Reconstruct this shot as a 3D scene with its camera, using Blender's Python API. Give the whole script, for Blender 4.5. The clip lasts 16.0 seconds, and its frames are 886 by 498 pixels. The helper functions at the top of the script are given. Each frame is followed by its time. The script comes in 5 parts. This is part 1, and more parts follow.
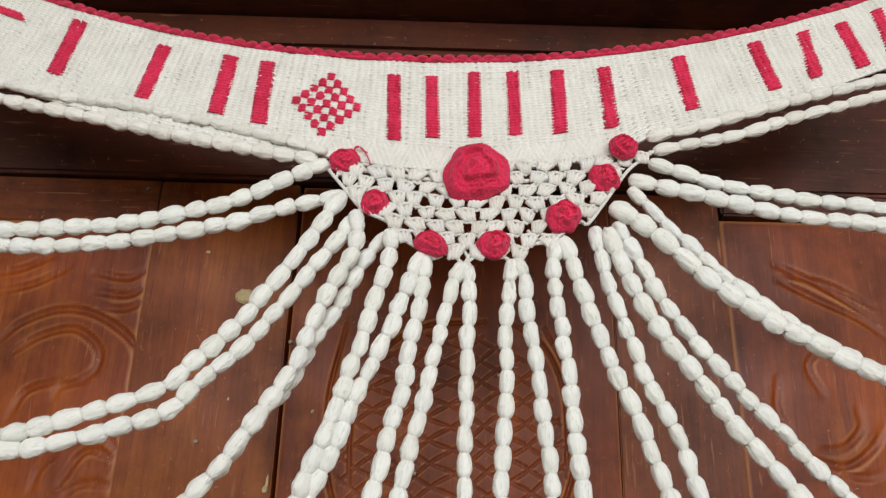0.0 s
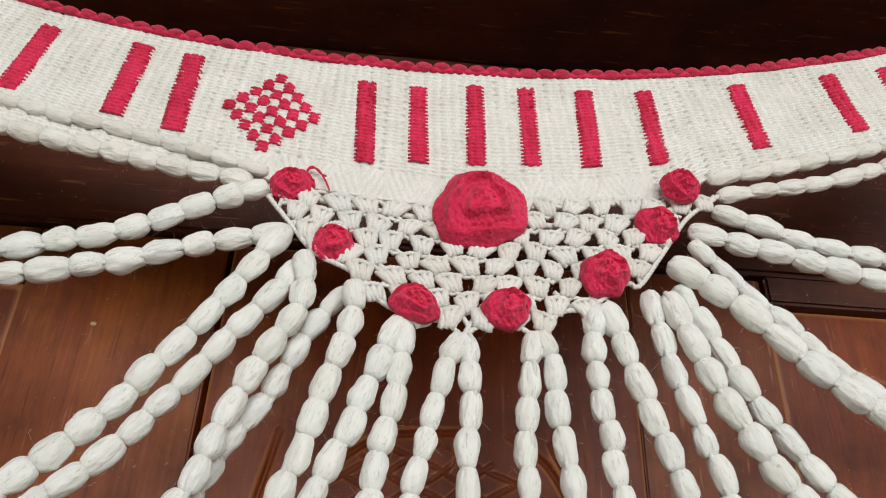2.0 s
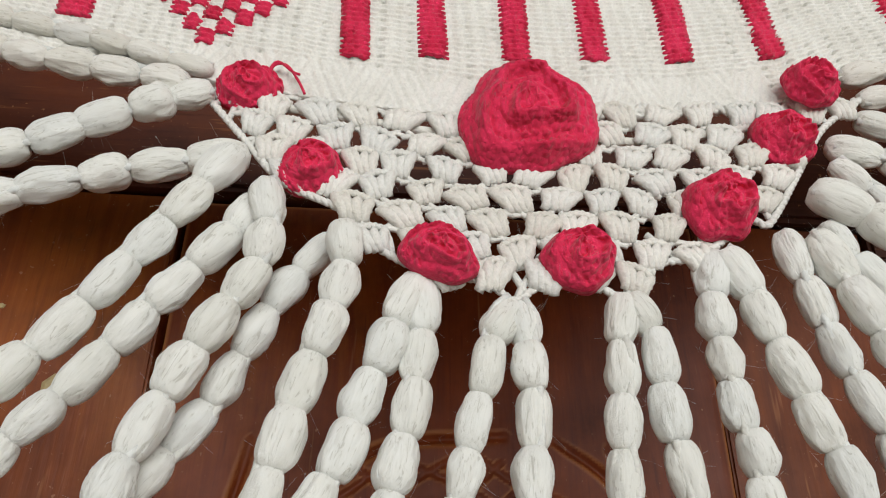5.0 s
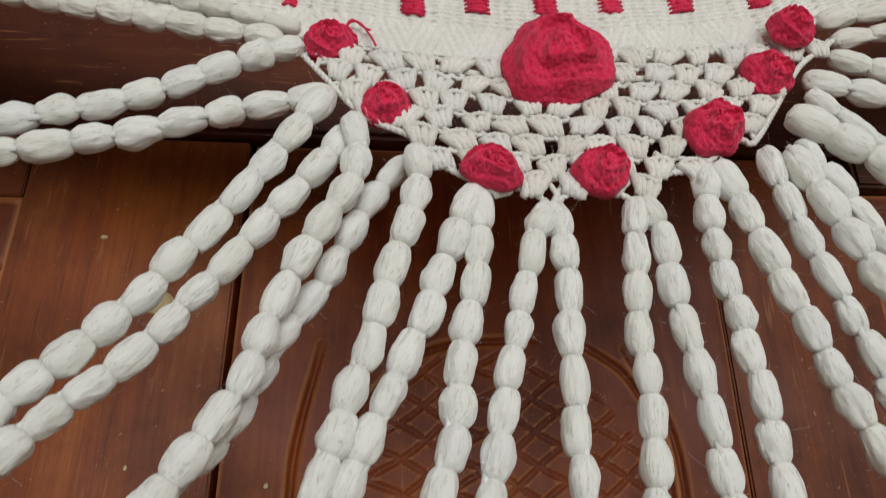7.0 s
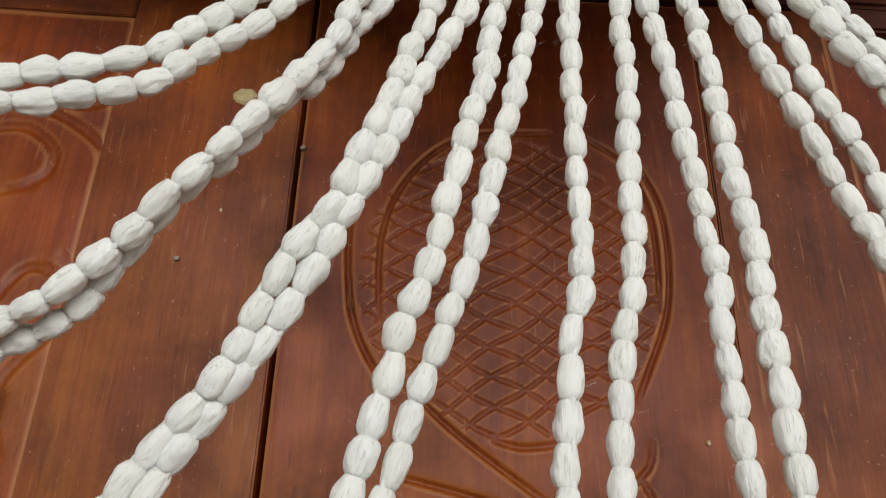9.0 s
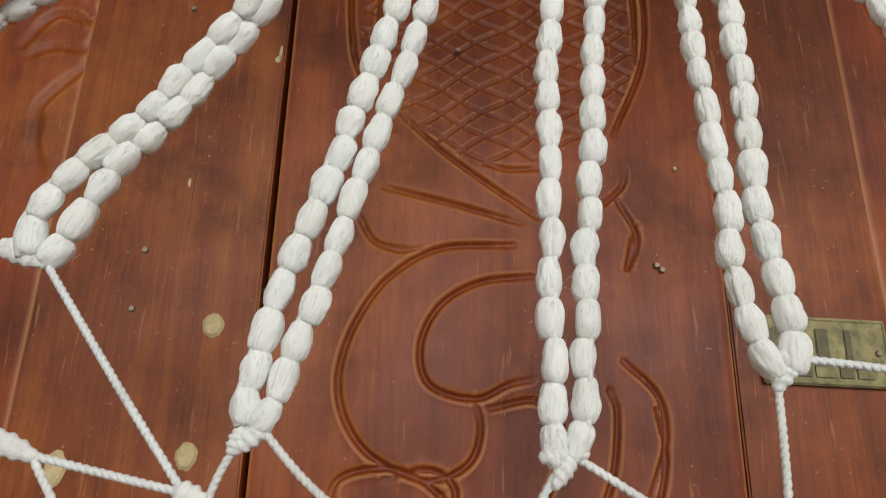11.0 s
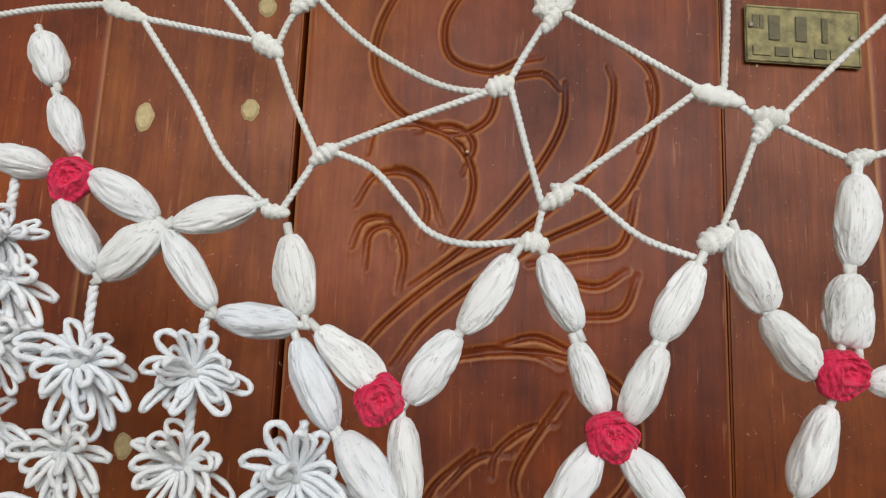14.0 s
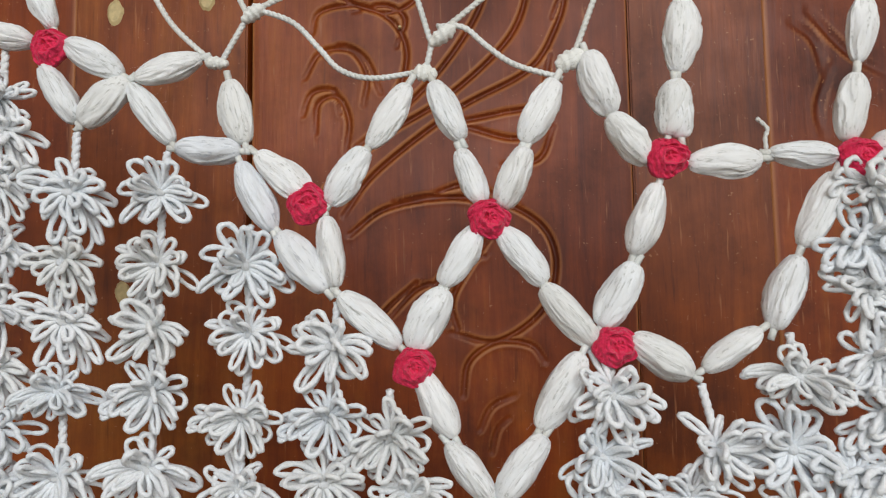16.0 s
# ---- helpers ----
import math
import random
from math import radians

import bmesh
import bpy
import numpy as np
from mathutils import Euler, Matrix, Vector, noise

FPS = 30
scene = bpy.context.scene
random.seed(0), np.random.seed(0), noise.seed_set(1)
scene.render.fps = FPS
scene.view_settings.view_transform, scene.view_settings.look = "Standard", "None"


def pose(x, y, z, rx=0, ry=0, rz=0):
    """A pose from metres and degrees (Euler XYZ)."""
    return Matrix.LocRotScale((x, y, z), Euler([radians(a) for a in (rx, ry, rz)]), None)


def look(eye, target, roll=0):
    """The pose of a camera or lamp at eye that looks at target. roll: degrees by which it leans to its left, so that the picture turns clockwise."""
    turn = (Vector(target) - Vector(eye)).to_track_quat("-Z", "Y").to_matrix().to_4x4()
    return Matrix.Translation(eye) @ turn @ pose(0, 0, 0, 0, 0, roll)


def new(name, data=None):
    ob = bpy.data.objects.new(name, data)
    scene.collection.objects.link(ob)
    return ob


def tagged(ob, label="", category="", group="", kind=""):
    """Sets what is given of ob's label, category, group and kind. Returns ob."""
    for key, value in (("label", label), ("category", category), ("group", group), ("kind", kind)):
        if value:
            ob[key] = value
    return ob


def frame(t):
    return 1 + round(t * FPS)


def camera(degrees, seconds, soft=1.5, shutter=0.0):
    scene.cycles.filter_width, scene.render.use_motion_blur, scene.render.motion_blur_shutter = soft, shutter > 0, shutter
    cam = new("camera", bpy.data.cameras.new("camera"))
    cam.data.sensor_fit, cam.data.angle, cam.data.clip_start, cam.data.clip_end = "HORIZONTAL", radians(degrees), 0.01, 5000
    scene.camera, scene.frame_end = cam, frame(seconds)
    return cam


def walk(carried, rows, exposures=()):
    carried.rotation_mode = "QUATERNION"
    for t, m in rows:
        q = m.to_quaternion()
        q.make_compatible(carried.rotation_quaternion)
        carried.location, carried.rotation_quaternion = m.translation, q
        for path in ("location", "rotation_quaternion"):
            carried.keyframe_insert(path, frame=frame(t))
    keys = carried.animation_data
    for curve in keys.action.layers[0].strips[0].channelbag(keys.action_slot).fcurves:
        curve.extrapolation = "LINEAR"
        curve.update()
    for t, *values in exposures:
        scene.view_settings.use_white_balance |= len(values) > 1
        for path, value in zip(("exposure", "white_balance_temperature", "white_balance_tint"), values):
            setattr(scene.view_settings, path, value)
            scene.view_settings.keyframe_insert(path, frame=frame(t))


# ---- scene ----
cam = camera(61.85, 16.0, soft=1.1, shutter=0.2)
PATH = [
    (0, (-0.0150, -0.5787, 1.8766), (-0.0096, 0.3626, 2.2139), 1.53),
    (0.5, (0.0152, -0.5619, 1.8938), (0.0121, 0.3643, 2.2709), 0.54),
    (1, (0.0009, -0.4950, 1.9028), (0.0124, 0.4337, 2.2736), 1.01),
    (1.5, (-0.0139, -0.4565, 1.9089), (0.0200, 0.4473, 2.3356), 0.87),
    (2, (-0.0323, -0.4297, 1.9041), (0.0410, 0.4402, 2.3918), 1.96),
    (2.5, (-0.0365, -0.4016, 1.9147), (0.0398, 0.4793, 2.3819), 1.57),
    (3, (-0.0429, -0.3912, 1.9237), (0.0507, 0.4965, 2.3745), 1.31),
    (3.2, (-0.0415, -0.3799, 1.9250), (0.0565, 0.5072, 2.3760), 1.42),
    (5.3, (-0.0324, -0.3242, 1.9417), (0.0480, 0.5479, 2.4244), -0.02),
    (5.5, (-0.0290, -0.3231, 1.9393), (0.0597, 0.5283, 2.4561), -1.06),
    (6, (-0.0318, -0.3263, 1.9370), (0.0506, 0.5375, 2.4341), -0.67),
    (6.5, (-0.0265, -0.3264, 1.9314), (0.0541, 0.5502, 2.4059), -0.97),
    (7, (-0.0539, -0.3677, 1.9017), (0.0190, 0.5355, 2.3245), -0.46),
    (7.5, (-0.0500, -0.3533, 1.8439), (-0.0035, 0.5220, 2.3251), -0.22),
    (8, (-0.0464, -0.3637, 1.8256), (0.0027, 0.5256, 2.2802), 0.32),
    (8.2, (-0.0488, -0.3811, 1.8156), (-0.0154, 0.5175, 2.2531), 1.27),
    (10.3, (-0.0650, -0.4016, 1.6581), (0.0119, 0.5120, 2.0576), 1.10),
    (10.5, (-0.0598, -0.3959, 1.6500), (0.0231, 0.5269, 2.0262), 0.87),
    (11, (-0.0613, -0.3942, 1.6280), (0.0004, 0.5432, 1.9706), 1.22),
    (11.5, (-0.0555, -0.3915, 1.5969), (0.0052, 0.5655, 1.8805), 1.67),
    (12, (-0.0590, -0.4073, 1.5653), (0.0038, 0.5593, 1.8137), 2.40),
    (12.5, (-0.0474, -0.4104, 1.5387), (-0.0105, 0.5592, 1.7807), 2.52),
    (13, (-0.0495, -0.4146, 1.5211), (-0.0070, 0.5561, 1.7579), 2.41),
    (13.5, (-0.0450, -0.4288, 1.5154), (-0.0039, 0.5500, 1.7161), 2.02),
    (14, (-0.0530, -0.4314, 1.4971), (-0.0285, 0.5525, 1.6741), 2.27),
    (14.5, (-0.0514, -0.4362, 1.4794), (-0.0539, 0.5513, 1.6371), 2.36),
    (15, (-0.0277, -0.4522, 1.4671), (-0.0089, 0.5400, 1.5904), 0.99),
    (15.5, (-0.0241, -0.4833, 1.4505), (-0.0235, 0.5114, 1.5535), 0.58),
    (16, (-0.0075, -0.4951, 1.4367), (0.0025, 0.5009, 1.5259), -0.89),
]
EXPOSURES = [(0, 0.08), (3.2, 0.06), (5.5, 0.02), (6.0, -0.17), (7.0, -0.22), (7.5, 0.14), (8.2, 0.10), (10.3, 0.16), (11.5, 0.08), (12.0, 0.24), (12.5, 0.32), (13.0, 0.28), (13.5, 0.27), (14.5, 0.14), (16, 0.10)]
walk(cam, [(t, look(eye, target, roll)) for t, eye, target, roll in PATH], EXPOSURES)

# ---- light: sky, and an added lamp for unseen sky past an assumed porch roof ----
world = bpy.data.worlds.new("sky")
scene.world = world
world.use_nodes = True
sky = world.node_tree.nodes.new("ShaderNodeTexSky")
sky.sky_type, sky.sun_disc, sky.sun_elevation, sky.sun_rotation = "NISHITA", False, radians(50), radians(200)
background = world.node_tree.nodes["Background"]
background.inputs["Strength"].default_value = 0.10
world.node_tree.links.new(sky.outputs["Color"], background.inputs["Color"])


def area_lamp(name, eye, target, w, h, power, colour):
    data = bpy.data.lights.new(name, "AREA")
    data.shape, data.size, data.size_y, data.energy, data.color = "RECTANGLE", w, h, power, colour
    ob = new(name, data)
    ob.matrix_world = look(eye, target)
    return ob


# Area lamp added as a stand-in for daylight from an assumed, unseen opening.
area_lamp("porch_opening_light", (0.25, -2.15, 2.35), (0, 0, 1.75), 2.2, 1.05, 43, (1.0, 0.98, 0.945))

# ---- materials ----


def material(name):
    m = bpy.data.materials.new(name)
    m.use_nodes = True
    tree = m.node_tree
    return m, tree, tree.nodes["Principled BSDF"]


def node(tree, kind, **values):
    n = tree.nodes.new("ShaderNode" + kind)
    for key, value in values.items():
        n.inputs[key].default_value = value
    return n


def ramp(tree, source, stops):
    n = tree.nodes.new("ShaderNodeValToRGB")
    while len(n.color_ramp.elements) < len(stops):
        n.color_ramp.elements.new(0.5)
    for e, (at, colour) in zip(n.color_ramp.elements, stops):
        e.position, e.color = at, (*colour, 1)
    tree.links.new(source, n.inputs["Fac"])
    return n


def mix(tree, a, b, fac, mode="MIX"):
    n = tree.nodes.new("ShaderNodeMix")
    n.data_type, n.blend_type = "RGBA", mode
    for socket, value in ((n.inputs[6], a), (n.inputs[7], b), (n.inputs[0], fac)):
        if hasattr(value, "default_value"):
            tree.links.new(value, socket)
        else:
            socket.default_value = value if isinstance(value, float) else (*value, 1)
    return n.outputs[2]


def bump(tree, shader, height, strength, distance):
    n = node(tree, "Bump", Strength=strength, Distance=distance)
    tree.links.new(height, n.inputs["Height"])
    tree.links.new(n.outputs["Normal"], shader.inputs["Normal"])


def yarn(name, colour, shade, fibre=1400.0, rough=0.9, sheen=0.25, vary=0.12, loops=0.0, stitch_glint=1.0):
    m, tree, p = material(name)
    coord = node(tree, "TexCoord")
    info = node(tree, "ObjectInfo")
    big = node(tree, "TexNoise", Scale=70.0, Detail=3.0)
    tree.links.new(coord.outputs["Object"], big.inputs["Vector"])
    fine = node(tree, "TexNoise", Scale=fibre, Detail=3.0, Roughness=0.7)
    tree.links.new(coord.outputs["Object"], fine.inputs["Vector"])
    base = ramp(tree, big.outputs["Fac"], [(0.3, shade), (0.62, colour)])
    tint = ramp(tree, info.outputs["Random"], [(0.0, (1 - vary, 1 - vary * 1.05, 1 - vary * 1.25)), (0.5, (1, 1, 1)), (1.0, (1 - vary * 0.7, 1 - vary * 0.5, 1 - vary * 0.35))])
    one = mix(tree, base.outputs["Color"], tint.outputs["Color"], 1.0, "MULTIPLY")
    # Top stop above 1: stitch highlights on pale fibres, put into the colour.
    fleck = ramp(tree, fine.outputs["Fac"], [(0.3, (0.7, 0.7, 0.7)), (0.6, (1, 1, 1)), (0.68, (stitch_glint, stitch_glint * stitch_glint, stitch_glint * stitch_glint))])
    tree.links.new(mix(tree, one, fleck.outputs["Color"], 0.55, "MULTIPLY"), p.inputs["Base Color"])
    p.inputs["Roughness"].default_value = rough
    p.inputs["Sheen Weight"].default_value = sheen
    p.inputs["Specular IOR Level"].default_value = 0.25
    if loops:
        loop = node(tree, "TexVoronoi", Scale=loops)
        warp = node(tree, "Mapping")
        warp.inputs["Scale"].default_value = (1.0, 1.0, 0.55)
        warp.inputs["Rotation"].default_value = (0.0, 0.5, 0.3)
        tree.links.new(coord.outputs["Object"], warp.inputs["Vector"])
        tree.links.new(warp.outputs["Vector"], loop.inputs["Vector"])
        lift = ramp(tree, loop.outputs["Distance"], [(0.0, (1, 1, 1)), (0.75, (0, 0, 0))])
        bump(tree, p, mix(tree, lift.outputs["Color"], fine.outputs["Color"], 0.35), 0.85, 0.0014)
    else:
        bump(tree, p, fine.outputs["Fac"], 0.6, 0.0008)
    return m


def wound(name, colour, shade, gap_shade, vary=0.10):
    """Parallel strands along the axis of a body one unit long."""
    m, tree, p = material(name)
    coord = node(tree, "TexCoord")
    info = node(tree, "ObjectInfo")
    shift = node(tree, "VectorMath")
    shift.operation = "ADD"
    tree.links.new(coord.outputs["Object"], shift.inputs[0])
    spread = node(tree, "VectorMath")
    spread.operation = "SCALE"
    spread.inputs[0].default_value = (31.0, 17.0, 23.0)
    tree.links.new(info.outputs["Random"], spread.inputs["Scale"])
    tree.links.new(spread.outputs["Vector"], shift.inputs[1])
    place = node(tree, "Mapping")
    place.inputs["Scale"].default_value = (10.0, 10.0, 1.6)
    tree.links.new(shift.outputs["Vector"], place.inputs["Vector"])
    strand = node(tree, "TexNoise", Scale=1.0, Detail=3.0, Roughness=0.6, Distortion=1.1)
    tree.links.new(place.outputs["Vector"], strand.inputs["Vector"])
    cloud = node(tree, "TexNoise", Scale=2.2, Detail=3.0)
    tree.links.new(shift.outputs["Vector"], cloud.inputs["Vector"])
    fluff = node(tree, "TexNoise", Scale=45.0, Detail=4.0, Roughness=0.75)
    tree.links.new(shift.outputs["Vector"], fluff.inputs["Vector"])
    base = ramp(tree, cloud.outputs["Fac"], [(0.3, shade), (0.6, colour)])
    # Streaks between strands are darkened: crease shade put into the colour.
    lines = ramp(tree, strand.outputs["Fac"], [(0.34, gap_shade), (0.40, (0.92, 0.92, 0.91)), (0.53, (1, 1, 1))])
    tint = ramp(tree, info.outputs["Random"], [(0.0, (1 - vary, 1 - vary, 1 - vary * 1.2)), (0.5, (1, 1, 1)), (1.0, (1 - vary * 0.7, 1 - vary * 0.5, 1 - vary * 0.3))])
    one = mix(tree, base.outputs["Color"], lines.outputs["Color"], 0.9, "MULTIPLY")
    tree.links.new(mix(tree, one, tint.outputs["Color"], 1.0, "MULTIPLY"), p.inputs["Base Color"])
    p.inputs["Roughness"].default_value = 0.92
    p.inputs["Specular IOR Level"].default_value = 0.2
    p.inputs["Sheen Weight"].default_value = 0.2
    both = mix(tree, strand.outputs["Color"], fluff.outputs["Color"], 0.42)
    bump(tree, p, both, 0.85, 0.0015)
    return m


WHITE = yarn("white_cotton_yarn", (0.74, 0.75, 0.725), (0.63, 0.635, 0.60), fibre=900.0)
CREAM = yarn("cream_crochet_cotton", (0.775, 0.765, 0.72), (0.70, 0.685, 0.635), fibre=900.0)
COOL = yarn("bluish_white_wool", (0.82, 0.845, 0.865), (0.74, 0.765, 0.79), fibre=900.0, vary=0.12)
RED = yarn("crimson_wool", (0.70, 0.030, 0.098), (0.54, 0.015, 0.056), fibre=850.0, sheen=0.12, vary=0.06, loops=480.0, stitch_glint=1.5)
WOUND = wound("wound_white_cotton", (0.885, 0.895, 0.855), (0.84, 0.85, 0.805), (0.70, 0.69, 0.66), vary=0.07)
WOUND_LOOSE = wound("loosely_wound_white_cotton", (0.86, 0.875, 0.88), (0.80, 0.815, 0.815), (0.60, 0.60, 0.58), vary=0.08)
WOUND_CREAM = wound("wound_cream_cotton", (0.87, 0.86, 0.81), (0.83, 0.81, 0.75), (0.70, 0.67, 0.62))
WOUND_COOL = wound("wound_bluish_wool", (0.83, 0.855, 0.885), (0.76, 0.785, 0.82), (0.60, 0.61, 0.64))
WOUND_RED = wound("wound_crimson_wool", (0.60, 0.024, 0.075), (0.46, 0.012, 0.042), (0.5, 0.4, 0.4))


def wood(name, lo, mid, hi, stretch=(38.0, 38.0, 3.0), gloss=0.36, edges=False):
    m, tree, p = material(name)
    coord = node(tree, "TexCoord")
    place = node(tree, "Mapping")
    place.inputs["Scale"].default_value = stretch
    tree.links.new(coord.outputs["Object"], place.inputs["Vector"])
    grain = node(tree, "TexNoise", Scale=1.5, Detail=10.0, Roughness=0.74, Distortion=0.6)
    tree.links.new(place.outputs["Vector"], grain.inputs["Vector"])
    blotch = node(tree, "TexNoise", Scale=13.0, Detail=8.0, Roughness=0.68)
    tree.links.new(coord.outputs["Object"], blotch.inputs["Vector"])
    streak = node(tree, "TexNoise", Scale=11.0, Detail=3.0, Roughness=0.5)
    tree.links.new(place.outputs["Vector"], streak.inputs["Vector"])
    speck = node(tree, "TexNoise", Scale=330.0, Detail=2.0, Roughness=0.6)
    tree.links.new(coord.outputs["Object"], speck.inputs["Vector"])
    wide = node(tree, "TexNoise", Scale=3.2, Detail=4.0, Roughness=0.55, Distortion=0.8)
    tree.links.new(coord.outputs["Object"], wide.inputs["Vector"])
    both = mix(tree, grain.outputs["Fac"], wide.outputs["Fac"], 0.58)
    base = ramp(tree, both, [(0.34, lo), (0.5, mid), (0.66, hi)])
    dirt = ramp(tree, blotch.outputs["Fac"], [(0.30, (0.24, 0.21, 0.20)), (0.47, (0.86, 0.84, 0.80)), (0.68, (1.35, 1.28, 1.0))])
    one = mix(tree, base.outputs["Color"], dirt.outputs["Color"], 0.8, "MULTIPLY")
    pale = ramp(tree, speck.outputs["Fac"], [(0.70, (0, 0, 0)), (0.75, (0.8, 0.8, 0.8))])
    two = mix(tree, one, (0.34, 0.16, 0.075), pale.outputs["Color"])
    thin = node(tree, "Mapping")
    thin.inputs["Scale"].default_value = tuple(v * 9 for v in stretch)
    thin.inputs["Rotation"].default_value = (0.0, 0.18, 0.0)
    tree.links.new(coord.outputs["Object"], thin.inputs["Vector"])
    scratch = node(tree, "TexNoise", Scale=1.0, Detail=2.0, Roughness=0.5)
    tree.links.new(thin.outputs["Vector"], scratch.inputs["Vector"])
    scraped = ramp(tree, scratch.outputs["Fac"], [(0.66, (0, 0, 0)), (0.74, (0.55, 0.55, 0.55))])
    two = mix(tree, two, (0.33, 0.13, 0.05), scraped.outputs["Color"])
    pits = ramp(tree, scratch.outputs["Fac"], [(0.26, (0.5, 0.45, 0.45)), (0.36, (1, 1, 1))])
    two = mix(tree, two, pits.outputs["Color"], 0.6, "MULTIPLY")
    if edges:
        # Pale orange on raised edges: carving highlights and worn varnish put into the colour.
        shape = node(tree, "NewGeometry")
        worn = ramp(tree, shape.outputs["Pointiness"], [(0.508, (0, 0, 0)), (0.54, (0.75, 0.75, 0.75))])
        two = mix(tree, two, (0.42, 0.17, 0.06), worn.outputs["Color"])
    tree.links.new(two, p.inputs["Base Color"])
    rough = ramp(tree, blotch.outputs["Fac"], [(0.3, (gloss + 0.2,) * 3), (0.7, (gloss,) * 3)])
    tree.links.new(rough.outputs["Color"], p.inputs["Roughness"])
    p.inputs["Specular IOR Level"].default_value = 0.27
    p.inputs["Coat Weight"].default_value = 0.01
    p.inputs["Coat Roughness"].default_value = 0.3
    bump(tree, p, streak.outputs["Fac"], 0.18, 0.0010)
    return m


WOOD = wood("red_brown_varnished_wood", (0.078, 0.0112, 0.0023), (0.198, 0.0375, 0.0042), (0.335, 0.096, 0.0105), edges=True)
STILE = wood("worn_orange_brown_wood", (0.080, 0.0148, 0.0030), (0.196, 0.0445, 0.0055), (0.330, 0.108, 0.0132))
CROSS = wood("cross_grained_brown_wood", (0.080, 0.0148, 0.0030), (0.196, 0.0445, 0.0055), (0.330, 0.108, 0.0132), stretch=(3.0, 38.0, 38.0))
RAIL = wood("dark_brown_wood", (0.04, 0.010, 0.006), (0.075, 0.019, 0.009), (0.12, 0.034, 0.014), stretch=(3.0, 38.0, 38.0))


def plain(name, colour, rough=0.8, metal=0.0, scale=60.0, spread=0.25, relief=0.0004):
    m, tree, p = material(name)
    coord = node(tree, "TexCoord")
    cloud = node(tree, "TexNoise", Scale=scale, Detail=6.0, Roughness=0.65)
    tree.links.new(coord.outputs["Object"], cloud.inputs["Vector"])
    tone = ramp(tree, cloud.outputs["Fac"], [(0.3, tuple(c * (1 - spread) for c in colour)), (0.7, tuple(min(1, c * (1 + spread)) for c in colour))])
    tree.links.new(tone.outputs["Color"], p.inputs["Base Color"])
    p.inputs["Roughness"].default_value, p.inputs["Metallic"].default_value = rough, metal
    bump(tree, p, cloud.outputs["Fac"], 0.4, relief)
    return m


PLASTER = plain("cream_wall_plaster", (0.62, 0.56, 0.46), 0.9, scale=6.0, spread=0.08)
# Dark brown chosen to cut bounce and reflections from the unseen ceiling.
DARK_CEILING = plain("light_cutting_dark_brown", (0.085, 0.05, 0.032), 0.8, scale=9.0, spread=0.2)
FLOOR = plain("grey_cement_floor", (0.33, 0.31, 0.28), 0.7, scale=5.0, spread=0.15)
PAINT = plain("dried_cream_paint", (0.50, 0.40, 0.20), 0.6, scale=220.0)
BRASS = plain("tarnished_brass", (0.19, 0.165, 0.070), 0.55, 0.35, scale=130.0, spread=0.55, relief=0.0009)
BRASS_DARK = plain("darkened_brass", (0.10, 0.088, 0.045), 0.6, 0.3, scale=200.0, spread=0.3)
STEEL = plain("dull_nail_steel", (0.22, 0.17, 0.13), 0.5, 0.6, scale=300.0)
DARK = plain("black_gap_shade", (0.02, 0.01, 0.008), 0.9)

# ---- building helpers ----


def link_mesh(name, verts, faces, mat, parent=None, label="", smooth=True):
    me = bpy.data.meshes.new(name)
    me.from_pydata([tuple(v) for v in verts], [], [tuple(f) for f in faces])
    me.materials.append(mat)
    if smooth:
        me.polygons.foreach_set("use_smooth", [True] * len(me.polygons))
    me.update()
    ob = new(name, me)
    ob.parent = parent
    return tagged(ob, label)


def part(name, bm, mat, parent, label="", smooth=False):
    me = bpy.data.meshes.new(name)
    bm.normal_update()
    bm.to_mesh(me)
    bm.free()
    me.materials.append(mat)
    if smooth:
        me.polygons.foreach_set("use_smooth", [True] * len(me.polygons))
    ob = new(name, me)
    ob.parent = parent
    return tagged(ob, label)


def share(name, me, m, parent, label=""):
    ob = new(name, me)
    ob.parent = parent
    ob.matrix_basis = m
    return tagged(ob, label)


def box(x0, x1, y0, y1, z0, z1, bevel=0.0):
    bm = bmesh.new()
    bmesh.ops.create_cube(bm, size=1.0)
    for v in bm.verts:
        v.co = ((x0 + x1) / 2 + v.co.x * (x1 - x0), (y0 + y1) / 2 + v.co.y * (y1 - y0), (z0 + z1) / 2 + v.co.z * (z1 - z0))
    if bevel:
        bmesh.ops.bevel(bm, geom=bm.edges[:], offset=bevel, segments=2, affect="EDGES")
    return bm


def smooth_line(points, step):
    """Catmull-Rom through the points, at even steps."""
    p = np.array(points, float)
    p = np.vstack([2 * p[0] - p[1], p, 2 * p[-1] - p[-2]])
    out = []
    for i in range(1, len(p) - 2):
        u = np.linspace(0, 1, 24, endpoint=False)[:, None]
        a, b, c, d = p[i - 1], p[i], p[i + 1], p[i + 2]
        out.append(0.5 * (2 * b + (c - a) * u + (2 * a - 5 * b + 4 * c - d) * u**2 + (3 * b - a - 3 * c + d) * u**3))
    out = np.vstack(out + [p[-2:-1]])
    run = np.r_[0, np.cumsum(np.linalg.norm(np.diff(out, axis=0), axis=1))]
    n = max(2, int(round(run[-1] / step)) + 1)
    s = np.linspace(0, run[-1], n)
    return np.stack([np.interp(s, run, out[:, k]) for k in range(out.shape[1])], 1)


def frames_along(line, ref=(0.0, 1.0, 0.0)):
    t = np.gradient(line, axis=0)
    t /= np.linalg.norm(t, axis=1)[:, None] + 1e-12
    a = np.cross(t, np.array(ref))
    a /= np.linalg.norm(a, axis=1)[:, None] + 1e-12
    return t, a, np.cross(t, a)


